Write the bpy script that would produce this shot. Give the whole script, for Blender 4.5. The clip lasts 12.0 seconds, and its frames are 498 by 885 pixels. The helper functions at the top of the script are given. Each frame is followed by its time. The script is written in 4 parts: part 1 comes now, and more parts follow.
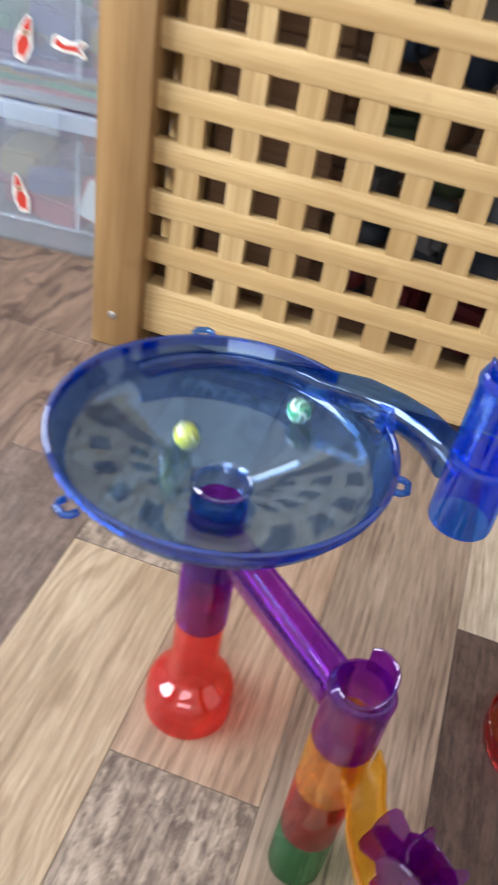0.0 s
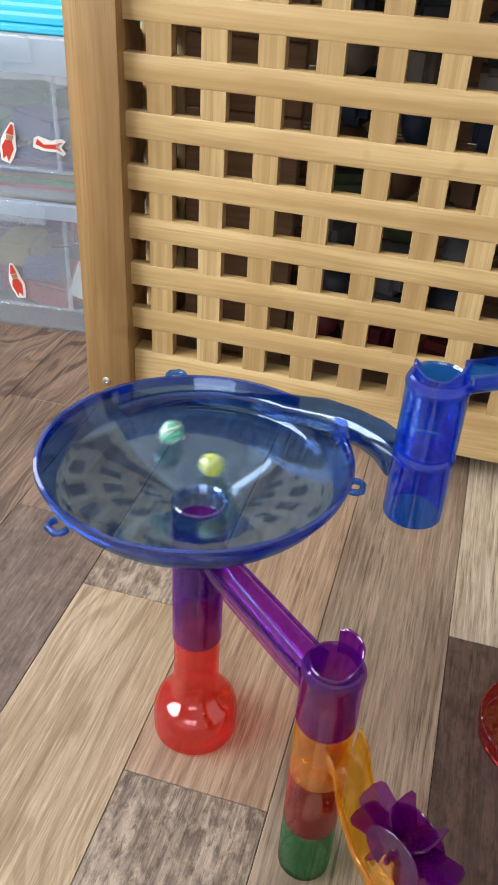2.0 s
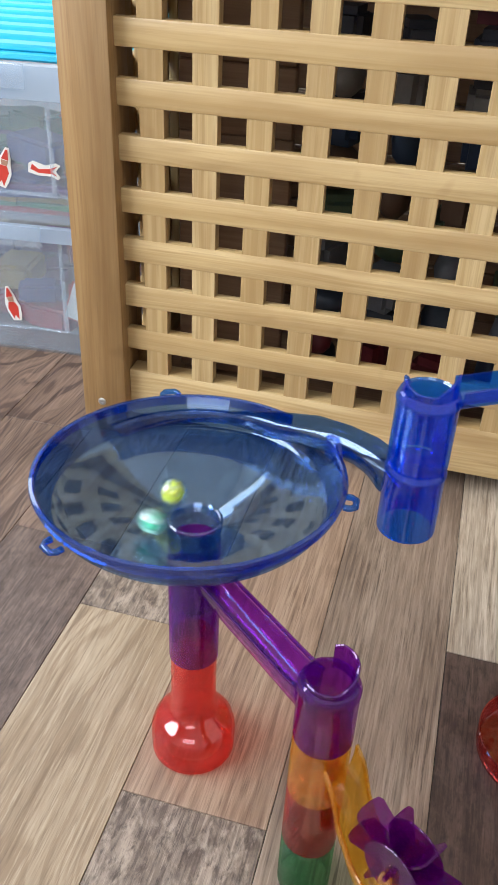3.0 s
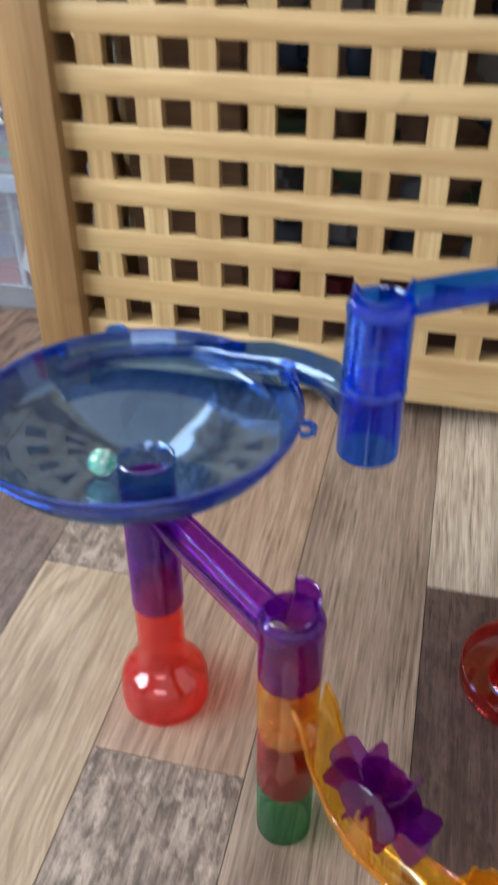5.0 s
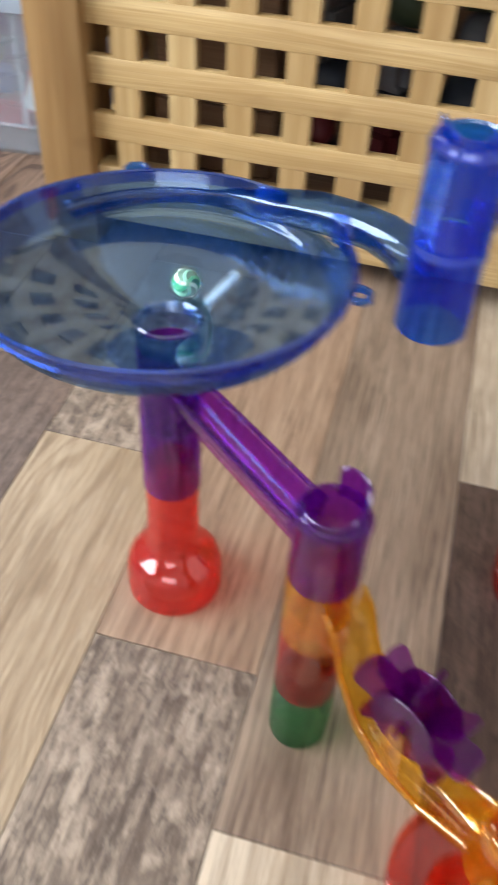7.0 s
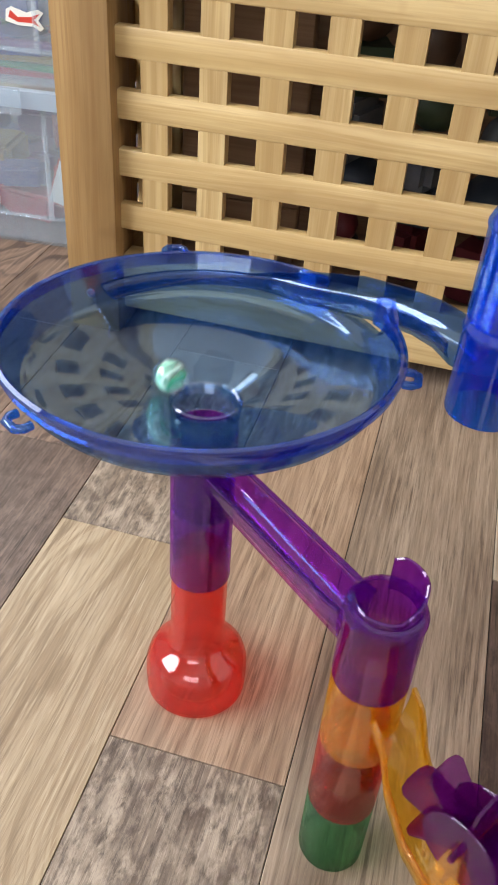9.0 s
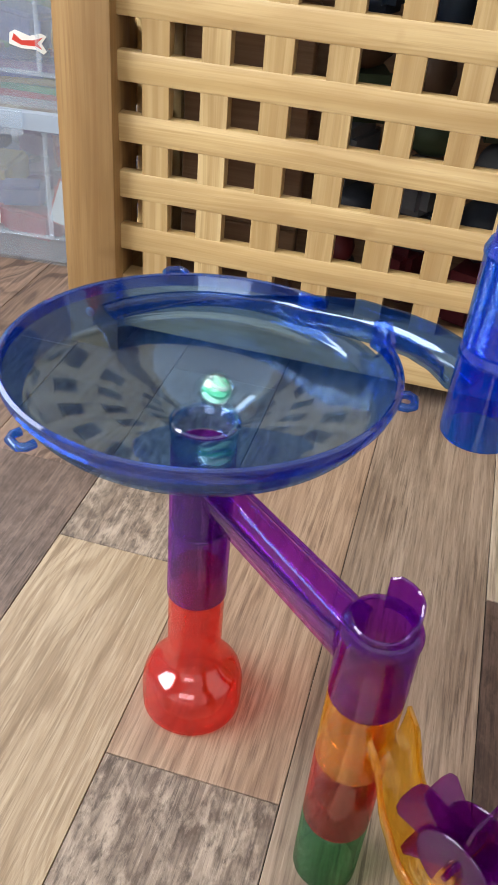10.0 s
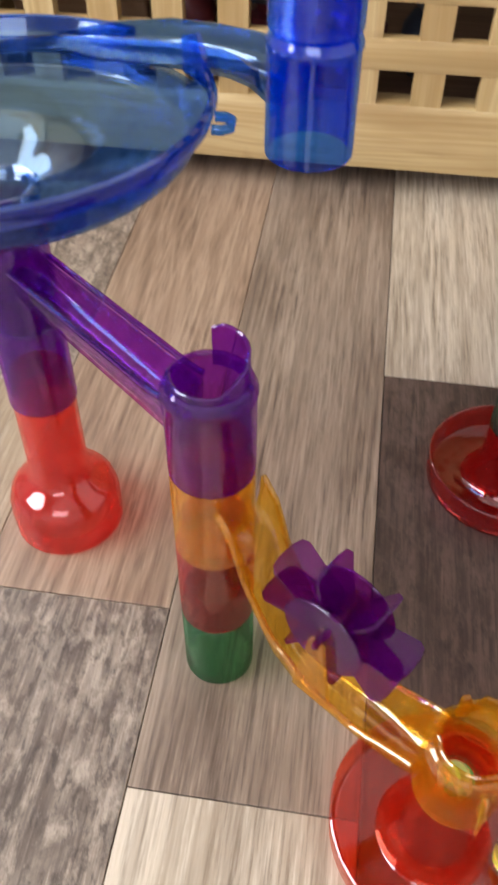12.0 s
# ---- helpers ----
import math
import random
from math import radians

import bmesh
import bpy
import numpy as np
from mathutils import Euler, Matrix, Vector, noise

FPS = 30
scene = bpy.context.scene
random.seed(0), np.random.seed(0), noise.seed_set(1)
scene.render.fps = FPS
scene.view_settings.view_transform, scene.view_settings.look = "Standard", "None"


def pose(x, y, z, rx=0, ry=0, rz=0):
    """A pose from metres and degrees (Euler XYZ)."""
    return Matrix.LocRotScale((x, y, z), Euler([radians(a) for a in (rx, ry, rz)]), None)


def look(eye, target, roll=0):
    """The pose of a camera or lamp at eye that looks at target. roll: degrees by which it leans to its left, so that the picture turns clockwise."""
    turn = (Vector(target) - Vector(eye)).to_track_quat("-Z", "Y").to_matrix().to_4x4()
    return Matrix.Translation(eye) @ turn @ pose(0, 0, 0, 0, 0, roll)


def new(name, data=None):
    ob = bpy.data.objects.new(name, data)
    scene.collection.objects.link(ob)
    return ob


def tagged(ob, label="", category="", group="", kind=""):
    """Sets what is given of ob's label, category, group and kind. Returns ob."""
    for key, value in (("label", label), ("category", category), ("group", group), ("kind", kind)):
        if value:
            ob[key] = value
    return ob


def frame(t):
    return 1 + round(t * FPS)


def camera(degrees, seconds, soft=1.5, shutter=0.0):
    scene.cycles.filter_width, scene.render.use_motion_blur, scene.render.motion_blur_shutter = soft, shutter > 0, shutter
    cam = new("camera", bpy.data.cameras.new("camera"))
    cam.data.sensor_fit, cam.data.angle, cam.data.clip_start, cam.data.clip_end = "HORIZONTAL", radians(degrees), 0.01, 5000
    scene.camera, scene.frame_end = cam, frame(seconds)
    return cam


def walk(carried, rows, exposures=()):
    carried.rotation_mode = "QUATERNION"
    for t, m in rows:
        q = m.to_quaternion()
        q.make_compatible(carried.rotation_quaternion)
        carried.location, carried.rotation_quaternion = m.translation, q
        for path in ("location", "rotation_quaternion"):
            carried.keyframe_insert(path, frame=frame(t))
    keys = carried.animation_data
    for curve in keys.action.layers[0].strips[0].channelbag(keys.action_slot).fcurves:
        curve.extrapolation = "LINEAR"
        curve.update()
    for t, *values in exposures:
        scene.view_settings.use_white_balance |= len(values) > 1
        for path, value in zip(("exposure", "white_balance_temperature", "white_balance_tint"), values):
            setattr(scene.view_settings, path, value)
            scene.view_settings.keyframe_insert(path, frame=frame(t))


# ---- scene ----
cam = camera(32.97, 12.0, soft=1.5, shutter=0.5)
PATH = [
    (0, (0.2345, -0.6413, 0.4828), (0.1596, -0.2683, 0.1584), 10.46),
    (0.2, (0.2437, -0.6739, 0.4914), (0.1445, -0.2944, 0.1814), 8.65),
    (0.5, (0.2614, -0.6850, 0.4959), (0.1561, -0.2965, 0.1992), 6.96),
    (1, (0.2659, -0.6792, 0.4866), (0.1624, -0.2872, 0.1939), 5.37),
    (1.5, (0.2716, -0.6781, 0.4835), (0.1725, -0.2867, 0.1887), 4.24),
    (2, (0.2777, -0.6879, 0.4932), (0.1793, -0.2932, 0.2024), 3.45),
    (2.5, (0.2783, -0.6904, 0.4950), (0.1793, -0.2912, 0.2107), 3.09),
    (3, (0.2812, -0.6908, 0.4946), (0.1815, -0.2895, 0.2134), 2.76),
    (4.8, (0.2886, -0.6869, 0.4864), (0.1938, -0.2888, 0.1991), 1.30),
    (5, (0.2992, -0.6715, 0.4637), (0.2077, -0.2816, 0.1643), -0.17),
    (5.2, (0.3044, -0.6678, 0.4508), (0.2199, -0.2873, 0.1376), -1.62),
    (5.5, (0.3347, -0.6532, 0.4203), (0.2610, -0.2916, 0.0830), -3.44),
    (5.7, (0.3485, -0.6552, 0.4096), (0.2798, -0.3005, 0.0640), -4.63),
    (6, (0.3474, -0.6584, 0.4153), (0.2874, -0.3104, 0.0614), -3.91),
    (6.5, (0.2965, -0.6435, 0.4199), (0.2386, -0.2963, 0.0648), 0.74),
    (6.8, (0.2873, -0.6447, 0.4245), (0.2204, -0.2985, 0.0700), 2.63),
    (7, (0.2715, -0.6342, 0.4227), (0.1945, -0.2883, 0.0699), 3.48),
    (7.2, (0.2447, -0.6143, 0.4088), (0.1649, -0.2755, 0.0498), 6.77),
    (8.8, (0.2547, -0.6268, 0.4010), (0.1652, -0.2467, 0.0887), 4.08),
    (9, (0.2517, -0.6290, 0.4053), (0.1638, -0.2462, 0.0959), 4.45),
    (9.5, (0.2510, -0.6312, 0.4080), (0.1653, -0.2441, 0.1034), 5.10),
    (10, (0.2505, -0.6333, 0.4092), (0.1638, -0.2435, 0.1084), 5.20),
    (10.5, (0.2485, -0.6333, 0.4089), (0.1629, -0.2431, 0.1081), 5.29),
    (11, (0.2526, -0.6298, 0.4025), (0.1702, -0.2448, 0.0943), 4.34),
    (11.2, (0.2561, -0.6252, 0.3895), (0.1828, -0.2460, 0.0719), 4.04),
    (11.5, (0.2856, -0.6112, 0.3653), (0.2187, -0.2507, 0.0255), 1.95),
    (11.7, (0.2962, -0.6098, 0.3592), (0.2326, -0.2603, 0.0074), 0.46),
    (12, (0.2988, -0.6072, 0.3547), (0.2515, -0.2705, -0.0120), 0.53),
]
EXPOSURES = [(0, 0.18, 6200, 12), (0.9, -0.10, 6900, 10), (2.5, -0.06, 6250, 10), (4.7, -0.14, 5950, 10), (5.4, 0.02, 5950, 10), (6.0, 0.06, 6300, 10), (7.0, 0.04, 6350, 10), (9.0, 0.05, 6450, 9), (11.2, 0.10, 6450, 12), (12, 0.04, 6350, 12)]
walk(cam, [(t, look(eye, target, roll)) for t, eye, target, roll in PATH], EXPOSURES)

WIN_A, WIN_B, WIN_C = 120.0, 25.0, 15.0

# ---- world and lights ----
world = bpy.data.worlds.new("daylight")
scene.world = world
world.use_nodes = True
_sky = world.node_tree.nodes.new("ShaderNodeTexSky")
_sky.sky_type, _sky.sun_disc = "NISHITA", False
_sky.sun_elevation, _sky.sun_rotation = radians(40), radians(-90)
world.node_tree.links.new(_sky.outputs[0], world.node_tree.nodes["Background"].inputs[0])
world.node_tree.nodes["Background"].inputs[1].default_value = 0.12


def window_light(name, eye, target, w, h, watts, colour):
    data = bpy.data.lights.new(name, "AREA")
    data.shape, data.size, data.size_y, data.energy, data.color = "RECTANGLE", w, h, watts, colour
    new(name, data).matrix_world = look(eye, target)


# daylight that falls in through the three window openings
window_light("window_daylight", (-1.69, -0.95, 1.50), (0.0, -0.38, 0.30), 2.1, 1.3, WIN_A, (0.89, 0.945, 1.0))
window_light("window_daylight", (0.35, -2.74, 1.6), (0.3, 0.0, 0.6), 1.5, 1.1, WIN_B, (0.92, 0.955, 1.0))
window_light("window_daylight", (-1.25, 1.19, 1.6), (0.15, -0.35, 0.2), 0.9, 1.0, WIN_C, (0.93, 0.97, 1.0))


# ---- materials ----
def nodes_of(name):
    m = bpy.data.materials.new(name)
    m.use_nodes = True
    t = m.node_tree
    return m, t, t.nodes["Principled BSDF"], lambda kind: t.nodes.new("ShaderNode" + kind), t.links.new


def mixed(add, link, fac, a, b, kind="MIX"):
    """A colour mix node; fac, a and b are sockets or values."""
    n = add("Mix")
    n.data_type, n.blend_type = "RGBA", kind
    for i, v in ((0, fac), (6, a), (7, b)):
        if hasattr(v, "is_linked"):
            link(v, n.inputs[i])
        else:
            n.inputs[i].default_value = v if i == 0 else (*v, 1)
    return n.outputs[2]


def ramp(add, link, value, lo, hi):
    n = add("MapRange")
    link(value, n.inputs[0])
    n.inputs[1].default_value, n.inputs[2].default_value = lo, hi
    return n.outputs[0]


def noise_at(add, link, scale, stretch=(1, 1, 1), detail=4, rough=0.55, space="Object", shift=None):
    tc, mp, nz = add("TexCoord"), add("Mapping"), add("TexNoise")
    link(tc.outputs[space], mp.inputs[0])
    mp.inputs[3].default_value = stretch
    if shift is not None:
        link(shift, mp.inputs[1])
    link(mp.outputs[0], nz.inputs["Vector"])
    nz.inputs["Scale"].default_value, nz.inputs["Detail"].default_value, nz.inputs["Roughness"].default_value = scale, detail, rough
    return nz.outputs[0]


def bumped(add, link, shader, height, strength, distance=0.001):
    b = add("Bump")
    b.inputs["Strength"].default_value, b.inputs["Distance"].default_value = strength, distance
    link(height, b.inputs["Height"])
    link(b.outputs[0], shader.inputs["Normal"])


def random_shift(add, link, size):
    """A shift of the texture that differs from piece to piece."""
    info, mul = add("ObjectInfo"), add("VectorMath")
    mul.operation = "SCALE"
    comb = add("CombineXYZ")
    for i in range(3):
        link(info.outputs["Random"], comb.inputs[i])
    link(comb.outputs[0], mul.inputs[0])
    mul.inputs["Scale"].default_value = size
    return mul.outputs[0], info.outputs["Random"]


def scaled(add, link, value, k):
    n = add("Math")
    n.operation, n.inputs[1].default_value = "MULTIPLY", k
    link(value, n.inputs[0])
    return n.outputs[0]


def growth_lines(add, link, across, shift, warp, amount, scale):
    """Growth lines that follow a slowly wandering field: straight grain for a small amount, arches for a large one."""
    tc, mp, dot, ma, nz = add("TexCoord"), add("Mapping"), add("VectorMath"), add("Math"), add("TexNoise")
    link(tc.outputs["Object"], mp.inputs[0])
    link(shift, mp.inputs[1])
    link(mp.outputs[0], dot.inputs[0])
    dot.operation, dot.inputs[1].default_value = "DOT_PRODUCT", across
    ma.operation, ma.inputs[1].default_value = "MULTIPLY_ADD", amount
    link(noise_at(add, link, 1.0, warp, 2, 0.45, shift=shift), ma.inputs[0])
    link(dot.outputs["Value"], ma.inputs[2])
    nz.noise_dimensions = "1D"
    link(ma.outputs[0], nz.inputs["W"])
    nz.inputs["Scale"].default_value, nz.inputs["Detail"].default_value, nz.inputs["Roughness"].default_value = scale, 3.5, 0.62
    return nz.outputs[0]


def wood(name, dark, mid, light, along, rough=0.42):
    """Oiled hardwood: growth lines along one axis, blotches, short pores, a tone of its own for each piece."""
    m, t, p, add, link = nodes_of(name)
    shift, rnd = random_shift(add, link, 7.0)
    st, wp, br, ac = [420.0] * 3, [14.0] * 3, [30.0] * 3, [1.0, 1.0, 1.0]
    st[along], wp[along], br[along], ac[along] = 14.0, 2.6, 5.0, 0.0
    fine = noise_at(add, link, 1.0, st, 4, 0.6, shift=shift)
    broad = noise_at(add, link, 1.0, br, 3, 0.55, shift=shift)
    spots = noise_at(add, link, 22, (1, 1, 1), 2, 0.5, shift=shift)
    lines = growth_lines(add, link, ac, shift, wp, 0.035, 120)
    c = mixed(add, link, ramp(add, link, lines, 0.38, 0.60), light, mid)
    c = mixed(add, link, scaled(add, link, ramp(add, link, broad, 0.42, 0.66), 0.66), c, dark)
    c = mixed(add, link, scaled(add, link, ramp(add, link, fine, 0.50, 0.72), 0.50), c, dark)
    tone = add("MapRange")
    link(rnd, tone.inputs[0])
    tone.inputs[3].default_value, tone.inputs[4].default_value = 0.0, 0.62
    c = mixed(add, link, tone.outputs[0], c, tuple(k * v for k, v in zip((0.80, 0.74, 0.66), mid)))
    c = mixed(add, link, scaled(add, link, ramp(add, link, spots, 0.68, 0.80), 0.6), c, dark)
    link(c, p.inputs["Base Color"])
    p.inputs["Roughness"].default_value = rough
    bumped(add, link, p, fine, 0.3, 0.0006)
    return m


def plank(name, dark, mid, light, saw=0.0, swirl=0.0):
    """Printed wood grain under a satin wear layer; rough-sawn blotches where saw is given, arched grain where swirl is."""
    m, t, p, add, link = nodes_of(name)
    shift, rnd = random_shift(add, link, 5.0)
    fine = noise_at(add, link, 1.0, (380, 16, 1), 6, 0.72, shift=shift)
    hair = noise_at(add, link, 1.0, (800, 30, 1), 3, 0.6, shift=shift)
    broad = noise_at(add, link, 1.0, (70, 6, 1), 5, 0.65, shift=shift)
    large = noise_at(add, link, 1.0, (16, 6, 1), 3, 0.5, shift=shift)
    lines = growth_lines(add, link, (1, 0, 0), shift, (12, 4.0, 1) if swirl else (10, 1.6, 1), 0.03 + 0.20 * swirl, 150)
    c = mixed(add, link, scaled(add, link, ramp(add, link, broad, 0.30, 0.68), 1 - 0.5 * swirl), mid, light)
    c = mixed(add, link, scaled(add, link, ramp(add, link, large, 0.42, 0.70), 0.6), c, dark)
    c = mixed(add, link, scaled(add, link, ramp(add, link, lines, 0.47, 0.63), 0.34 + 0.55 * swirl), c, dark)
    dense = add("Math")
    dense.operation = "MULTIPLY"
    link(ramp(add, link, fine, 0.49, 0.63), dense.inputs[0])
    link(ramp(add, link, noise_at(add, link, 1.0, (42, 7, 1), 3, 0.6, shift=shift), 0.30, 0.62), dense.inputs[1])
    c = mixed(add, link, scaled(add, link, dense.outputs[0], 0.95 - 0.35 * swirl), c, tuple(0.75 * v for v in dark))
    c = mixed(add, link, scaled(add, link, ramp(add, link, fine, 0.46, 0.34), 0.6), c, tuple(min(0.9, 1.12 * v) for v in light))
    c = mixed(add, link, scaled(add, link, ramp(add, link, hair, 0.52, 0.72), 0.55), c, tuple(0.6 * v for v in dark))
    if saw:
        for st, turn, lo, hi, k, tint in (((60, 34, 1), 0.5, 0.42, 0.66, 0.85 * saw, dark), ((120, 60, 1), 0.9, 0.50, 0.68, 0.7 * saw, light), ((260, 90, 1), 0.3, 0.50, 0.68, 0.8 * saw, tuple(0.6 * v for v in dark))):
            tc, mp, nz = add("TexCoord"), add("Mapping"), add("TexNoise")
            link(tc.outputs["Object"], mp.inputs[0])
            link(shift, mp.inputs[1])
            mp.inputs[2].default_value, mp.inputs[3].default_value = (0, 0, turn), st
            link(mp.outputs[0], nz.inputs["Vector"])
            nz.inputs["Scale"].default_value, nz.inputs["Detail"].default_value = 1.0, 5
            nz.inputs["Roughness"].default_value, nz.inputs["Distortion"].default_value = 0.68, 0.25
            c = mixed(add, link, scaled(add, link, ramp(add, link, nz.outputs[0], lo, hi), k), c, tint)
    link(c, p.inputs["Base Color"])
    rr = add("MapRange")
    link(fine, rr.inputs[0])
    rr.inputs[1].default_value, rr.inputs[2].default_value = 0.3, 0.7
    rr.inputs[3].default_value, rr.inputs[4].default_value = 0.36, 0.52
    link(rr.outputs[0], p.inputs["Roughness"])
    p.inputs["Specular IOR Level"].default_value = 0.4
    bumped(add, link, p, fine, 0.3, 0.0004)
    return m


def clear_plastic(name, through_tint, body, cloud=0.2, gloss=0.045, rough=0.06, sheen=(1, 1, 1)):
    """Moulded transparent plastic: tinted see-through wall, a little scattering in the body, a glossy skin."""
    m, t, p, add, link = nodes_of(name)
    p.inputs["Base Color"].default_value = (*body, 1)
    p.inputs["Roughness"].default_value = 0.25
    p.inputs["Specular IOR Level"].default_value = 0.0
    tr, gl, mx, top = add("BsdfTransparent"), add("BsdfGlossy"), add("MixShader"), add("MixShader")
    haze = noise_at(add, link, 60, (1, 1, 1), 3, 0.5)
    link(mixed(add, link, ramp(add, link, haze, 0.3, 0.7), tuple(0.94 * v for v in through_tint), through_tint), tr.inputs[0])
    trl, body_mix = add("BsdfTranslucent"), add("MixShader")
    trl.inputs[0].default_value = (*body, 1)
    body_mix.inputs[0].default_value = 0.5
    link(p.outputs[0], body_mix.inputs[1])
    link(trl.outputs[0], body_mix.inputs[2])
    mx.inputs[0].default_value = cloud
    link(tr.outputs[0], mx.inputs[1])
    link(body_mix.outputs[0], mx.inputs[2])
    lw, pw, ml = add("LayerWeight"), add("Math"), add("Math")
    lw.inputs[0].default_value = 0.5
    pw.operation, pw.inputs[1].default_value = "POWER", 3.5
    link(lw.outputs["Facing"], pw.inputs[0])
    ml.operation, ml.inputs[1].default_value, ml.inputs[2].default_value = "MULTIPLY_ADD", 0.34, gloss
    link(pw.outputs[0], ml.inputs[0])
    gl.inputs["Color"].default_value, gl.inputs["Roughness"].default_value = (*sheen, 1), rough
    b = add("Bump")
    b.inputs["Strength"].default_value, b.inputs["Distance"].default_value = 0.08, 0.001
    link(noise_at(add, link, 45, (1, 1, 1), 2, 0.5), b.inputs["Height"])
    link(b.outputs[0], gl.inputs["Normal"])
    link(ml.outputs[0], top.inputs[0])
    link(mx.outputs[0], top.inputs[1])
    link(gl.outputs[0], top.inputs[2])
    link(top.outputs[0], t.nodes["Material Output"].inputs[0])
    return m


def painted(name, colour, rough=0.5, vary=0.12, scale=25.0, metal=0.0):
    m, t, p, add, link = nodes_of(name)
    n = noise_at(add, link, scale, (1, 1, 1), 5, 0.6)
    link(mixed(add, link, ramp(add, link, n, 0.3, 0.7), tuple((1 - vary) * v for v in colour), colour), p.inputs["Base Color"])
    p.inputs["Roughness"].default_value, p.inputs["Metallic"].default_value = rough, metal
    bumped(add, link, p, n, 0.08, 0.0005)
    return m


WOOD = [wood("oiled_pine_x", (0.286, 0.165, 0.061), (0.484, 0.328, 0.138), (0.627, 0.457, 0.226), 0),
        wood("oiled_pine_y", (0.286, 0.165, 0.061), (0.484, 0.328, 0.138), (0.627, 0.457, 0.226), 1),
        wood("oiled_pine_z", (0.275, 0.156, 0.055), (0.462, 0.308, 0.128), (0.594, 0.429, 0.209), 2)]
POST = wood("darker_pine_post", (0.16, 0.082, 0.028), (0.32, 0.185, 0.07), (0.41, 0.26, 0.108), 2)
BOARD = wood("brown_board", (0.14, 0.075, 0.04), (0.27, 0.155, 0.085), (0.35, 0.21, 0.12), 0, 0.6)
PLANKS = {
    "beige": plank("beige_oak_print", (0.205, 0.132, 0.073), (0.344, 0.246, 0.149), (0.428, 0.330, 0.223), 0, 0.5),
    "cream": plank("cream_oak_print", (0.22, 0.155, 0.098), (0.43, 0.335, 0.235), (0.55, 0.45, 0.34)),
    "rose": plank("rosy_brown_oak_print", (0.146, 0.083, 0.050), (0.288, 0.185, 0.118), (0.370, 0.254, 0.168), 0, 0.12),
    "grey": plank("grey_brown_oak_print", (0.095, 0.059, 0.038), (0.225, 0.155, 0.106), (0.324, 0.239, 0.171)),
    "sawn": plank("rough_sawn_oak_print", (0.072, 0.047, 0.033), (0.22, 0.157, 0.113), (0.43, 0.335, 0.25), 1.0),
    "dark": plank("dark_brown_oak_print", (0.024, 0.013, 0.009), (0.066, 0.040, 0.030), (0.125, 0.080, 0.061), 0.7),
    "umber": plank("umber_oak_print", (0.045, 0.027, 0.019), (0.115, 0.072, 0.052), (0.19, 0.128, 0.096), 0.7),
    "walnut": plank("walnut_swirl_print", (0.070, 0.040, 0.026), (0.20, 0.125, 0.083), (0.30, 0.20, 0.14), 0, 1.0),
}
BLUE = clear_plastic("clear_blue_plastic", (0.17, 0.50, 1.0), (0.001, 0.12, 0.88), 0.075, 0.065, 0.035)
FUNNEL_BLUE = clear_plastic("thin_blue_plastic", (0.44, 0.62, 0.82), (0.005, 0.15, 0.65), 0.035, 0.10, 0.03, (0.72, 0.88, 1.0))
WALL_BLUE = clear_plastic("bowl_wall_blue_plastic", (0.33, 0.50, 0.77), (0.004, 0.12, 0.70), 0.035, 0.06, 0.07, (0.8, 0.92, 1.0))
THROAT_BLUE = clear_plastic("pale_blue_plastic", (0.84, 0.91, 1.0), (0.01, 0.15, 0.65), 0.03, 0.08, 0.03)
EDGE_BLUE = clear_plastic("thick_blue_plastic", (0.20, 0.45, 0.92), (0.003, 0.11, 0.75), 0.09, 0.09, 0.03)
PURPLE = clear_plastic("clear_purple_plastic", (0.60, 0.23, 0.78), (0.32, 0.004, 0.52), 0.08, 0.05, 0.04)
CHUTE_PURPLE = clear_plastic("thin_purple_plastic", (0.80, 0.50, 0.90), (0.32, 0.004, 0.52), 0.05, 0.05, 0.04)
WHEEL_PURPLE = clear_plastic("wheel_purple_plastic", (0.60, 0.21, 0.66), (0.32, 0.003, 0.38), 0.075, 0.03, 0.10)
RED = clear_plastic("clear_red_plastic", (1.0, 0.48, 0.43), (0.95, 0.03, 0.025), 0.10, 0.065, 0.04)
TRAY_RED = clear_plastic("clear_tray_red_plastic", (1.0, 0.54, 0.42), (1.0, 0.05, 0.018), 0.10, 0.065, 0.04)
# darker red tint; on the cup tower it stands for weaker light
DIM_RED = clear_plastic("clear_dim_red_plastic", (0.92, 0.36, 0.32), (0.62, 0.015, 0.015), 0.10, 0.065, 0.04)
ORANGE = clear_plastic("clear_orange_plastic", (1.0, 0.86, 0.36), (1.0, 0.47, 0.01), 0.11, 0.07, 0.04)
YELLOW = clear_plastic("clear_yellow_plastic", (1.0, 0.84, 0.30), (0.90, 0.58, 0.02), 0.09, 0.06, 0.04)
GREEN = clear_plastic("clear_green_plastic", (0.42, 0.78, 0.55), (0.01, 0.24, 0.11), 0.08, 0.06, 0.04)
GLASS = clear_plastic("marble_glass", (0.90, 0.96, 0.94), (0.5, 0.75, 0.65), 0.06, 0.10, 0.02)
BIN = clear_plastic("frosted_bin_plastic", (0.93, 0.96, 0.99), (0.88, 0.94, 1.0), 0.25, 0.04)
BIN_EDGE = clear_plastic("thick_bin_plastic", (0.86, 0.92, 0.98), (0.85, 0.92, 1.0), 0.36, 0.04)
WALL_PAINT = painted("pale_wall_paint", (0.74, 0.72, 0.68), 0.85, 0.05, 4)
CEILING_PAINT = painted("white_ceiling_paint", (0.82, 0.82, 0.80), 0.9, 0.03, 3)
STEEL = painted("steel", (0.6, 0.6, 0.58), 0.35, 0.2, 300, 1.0)
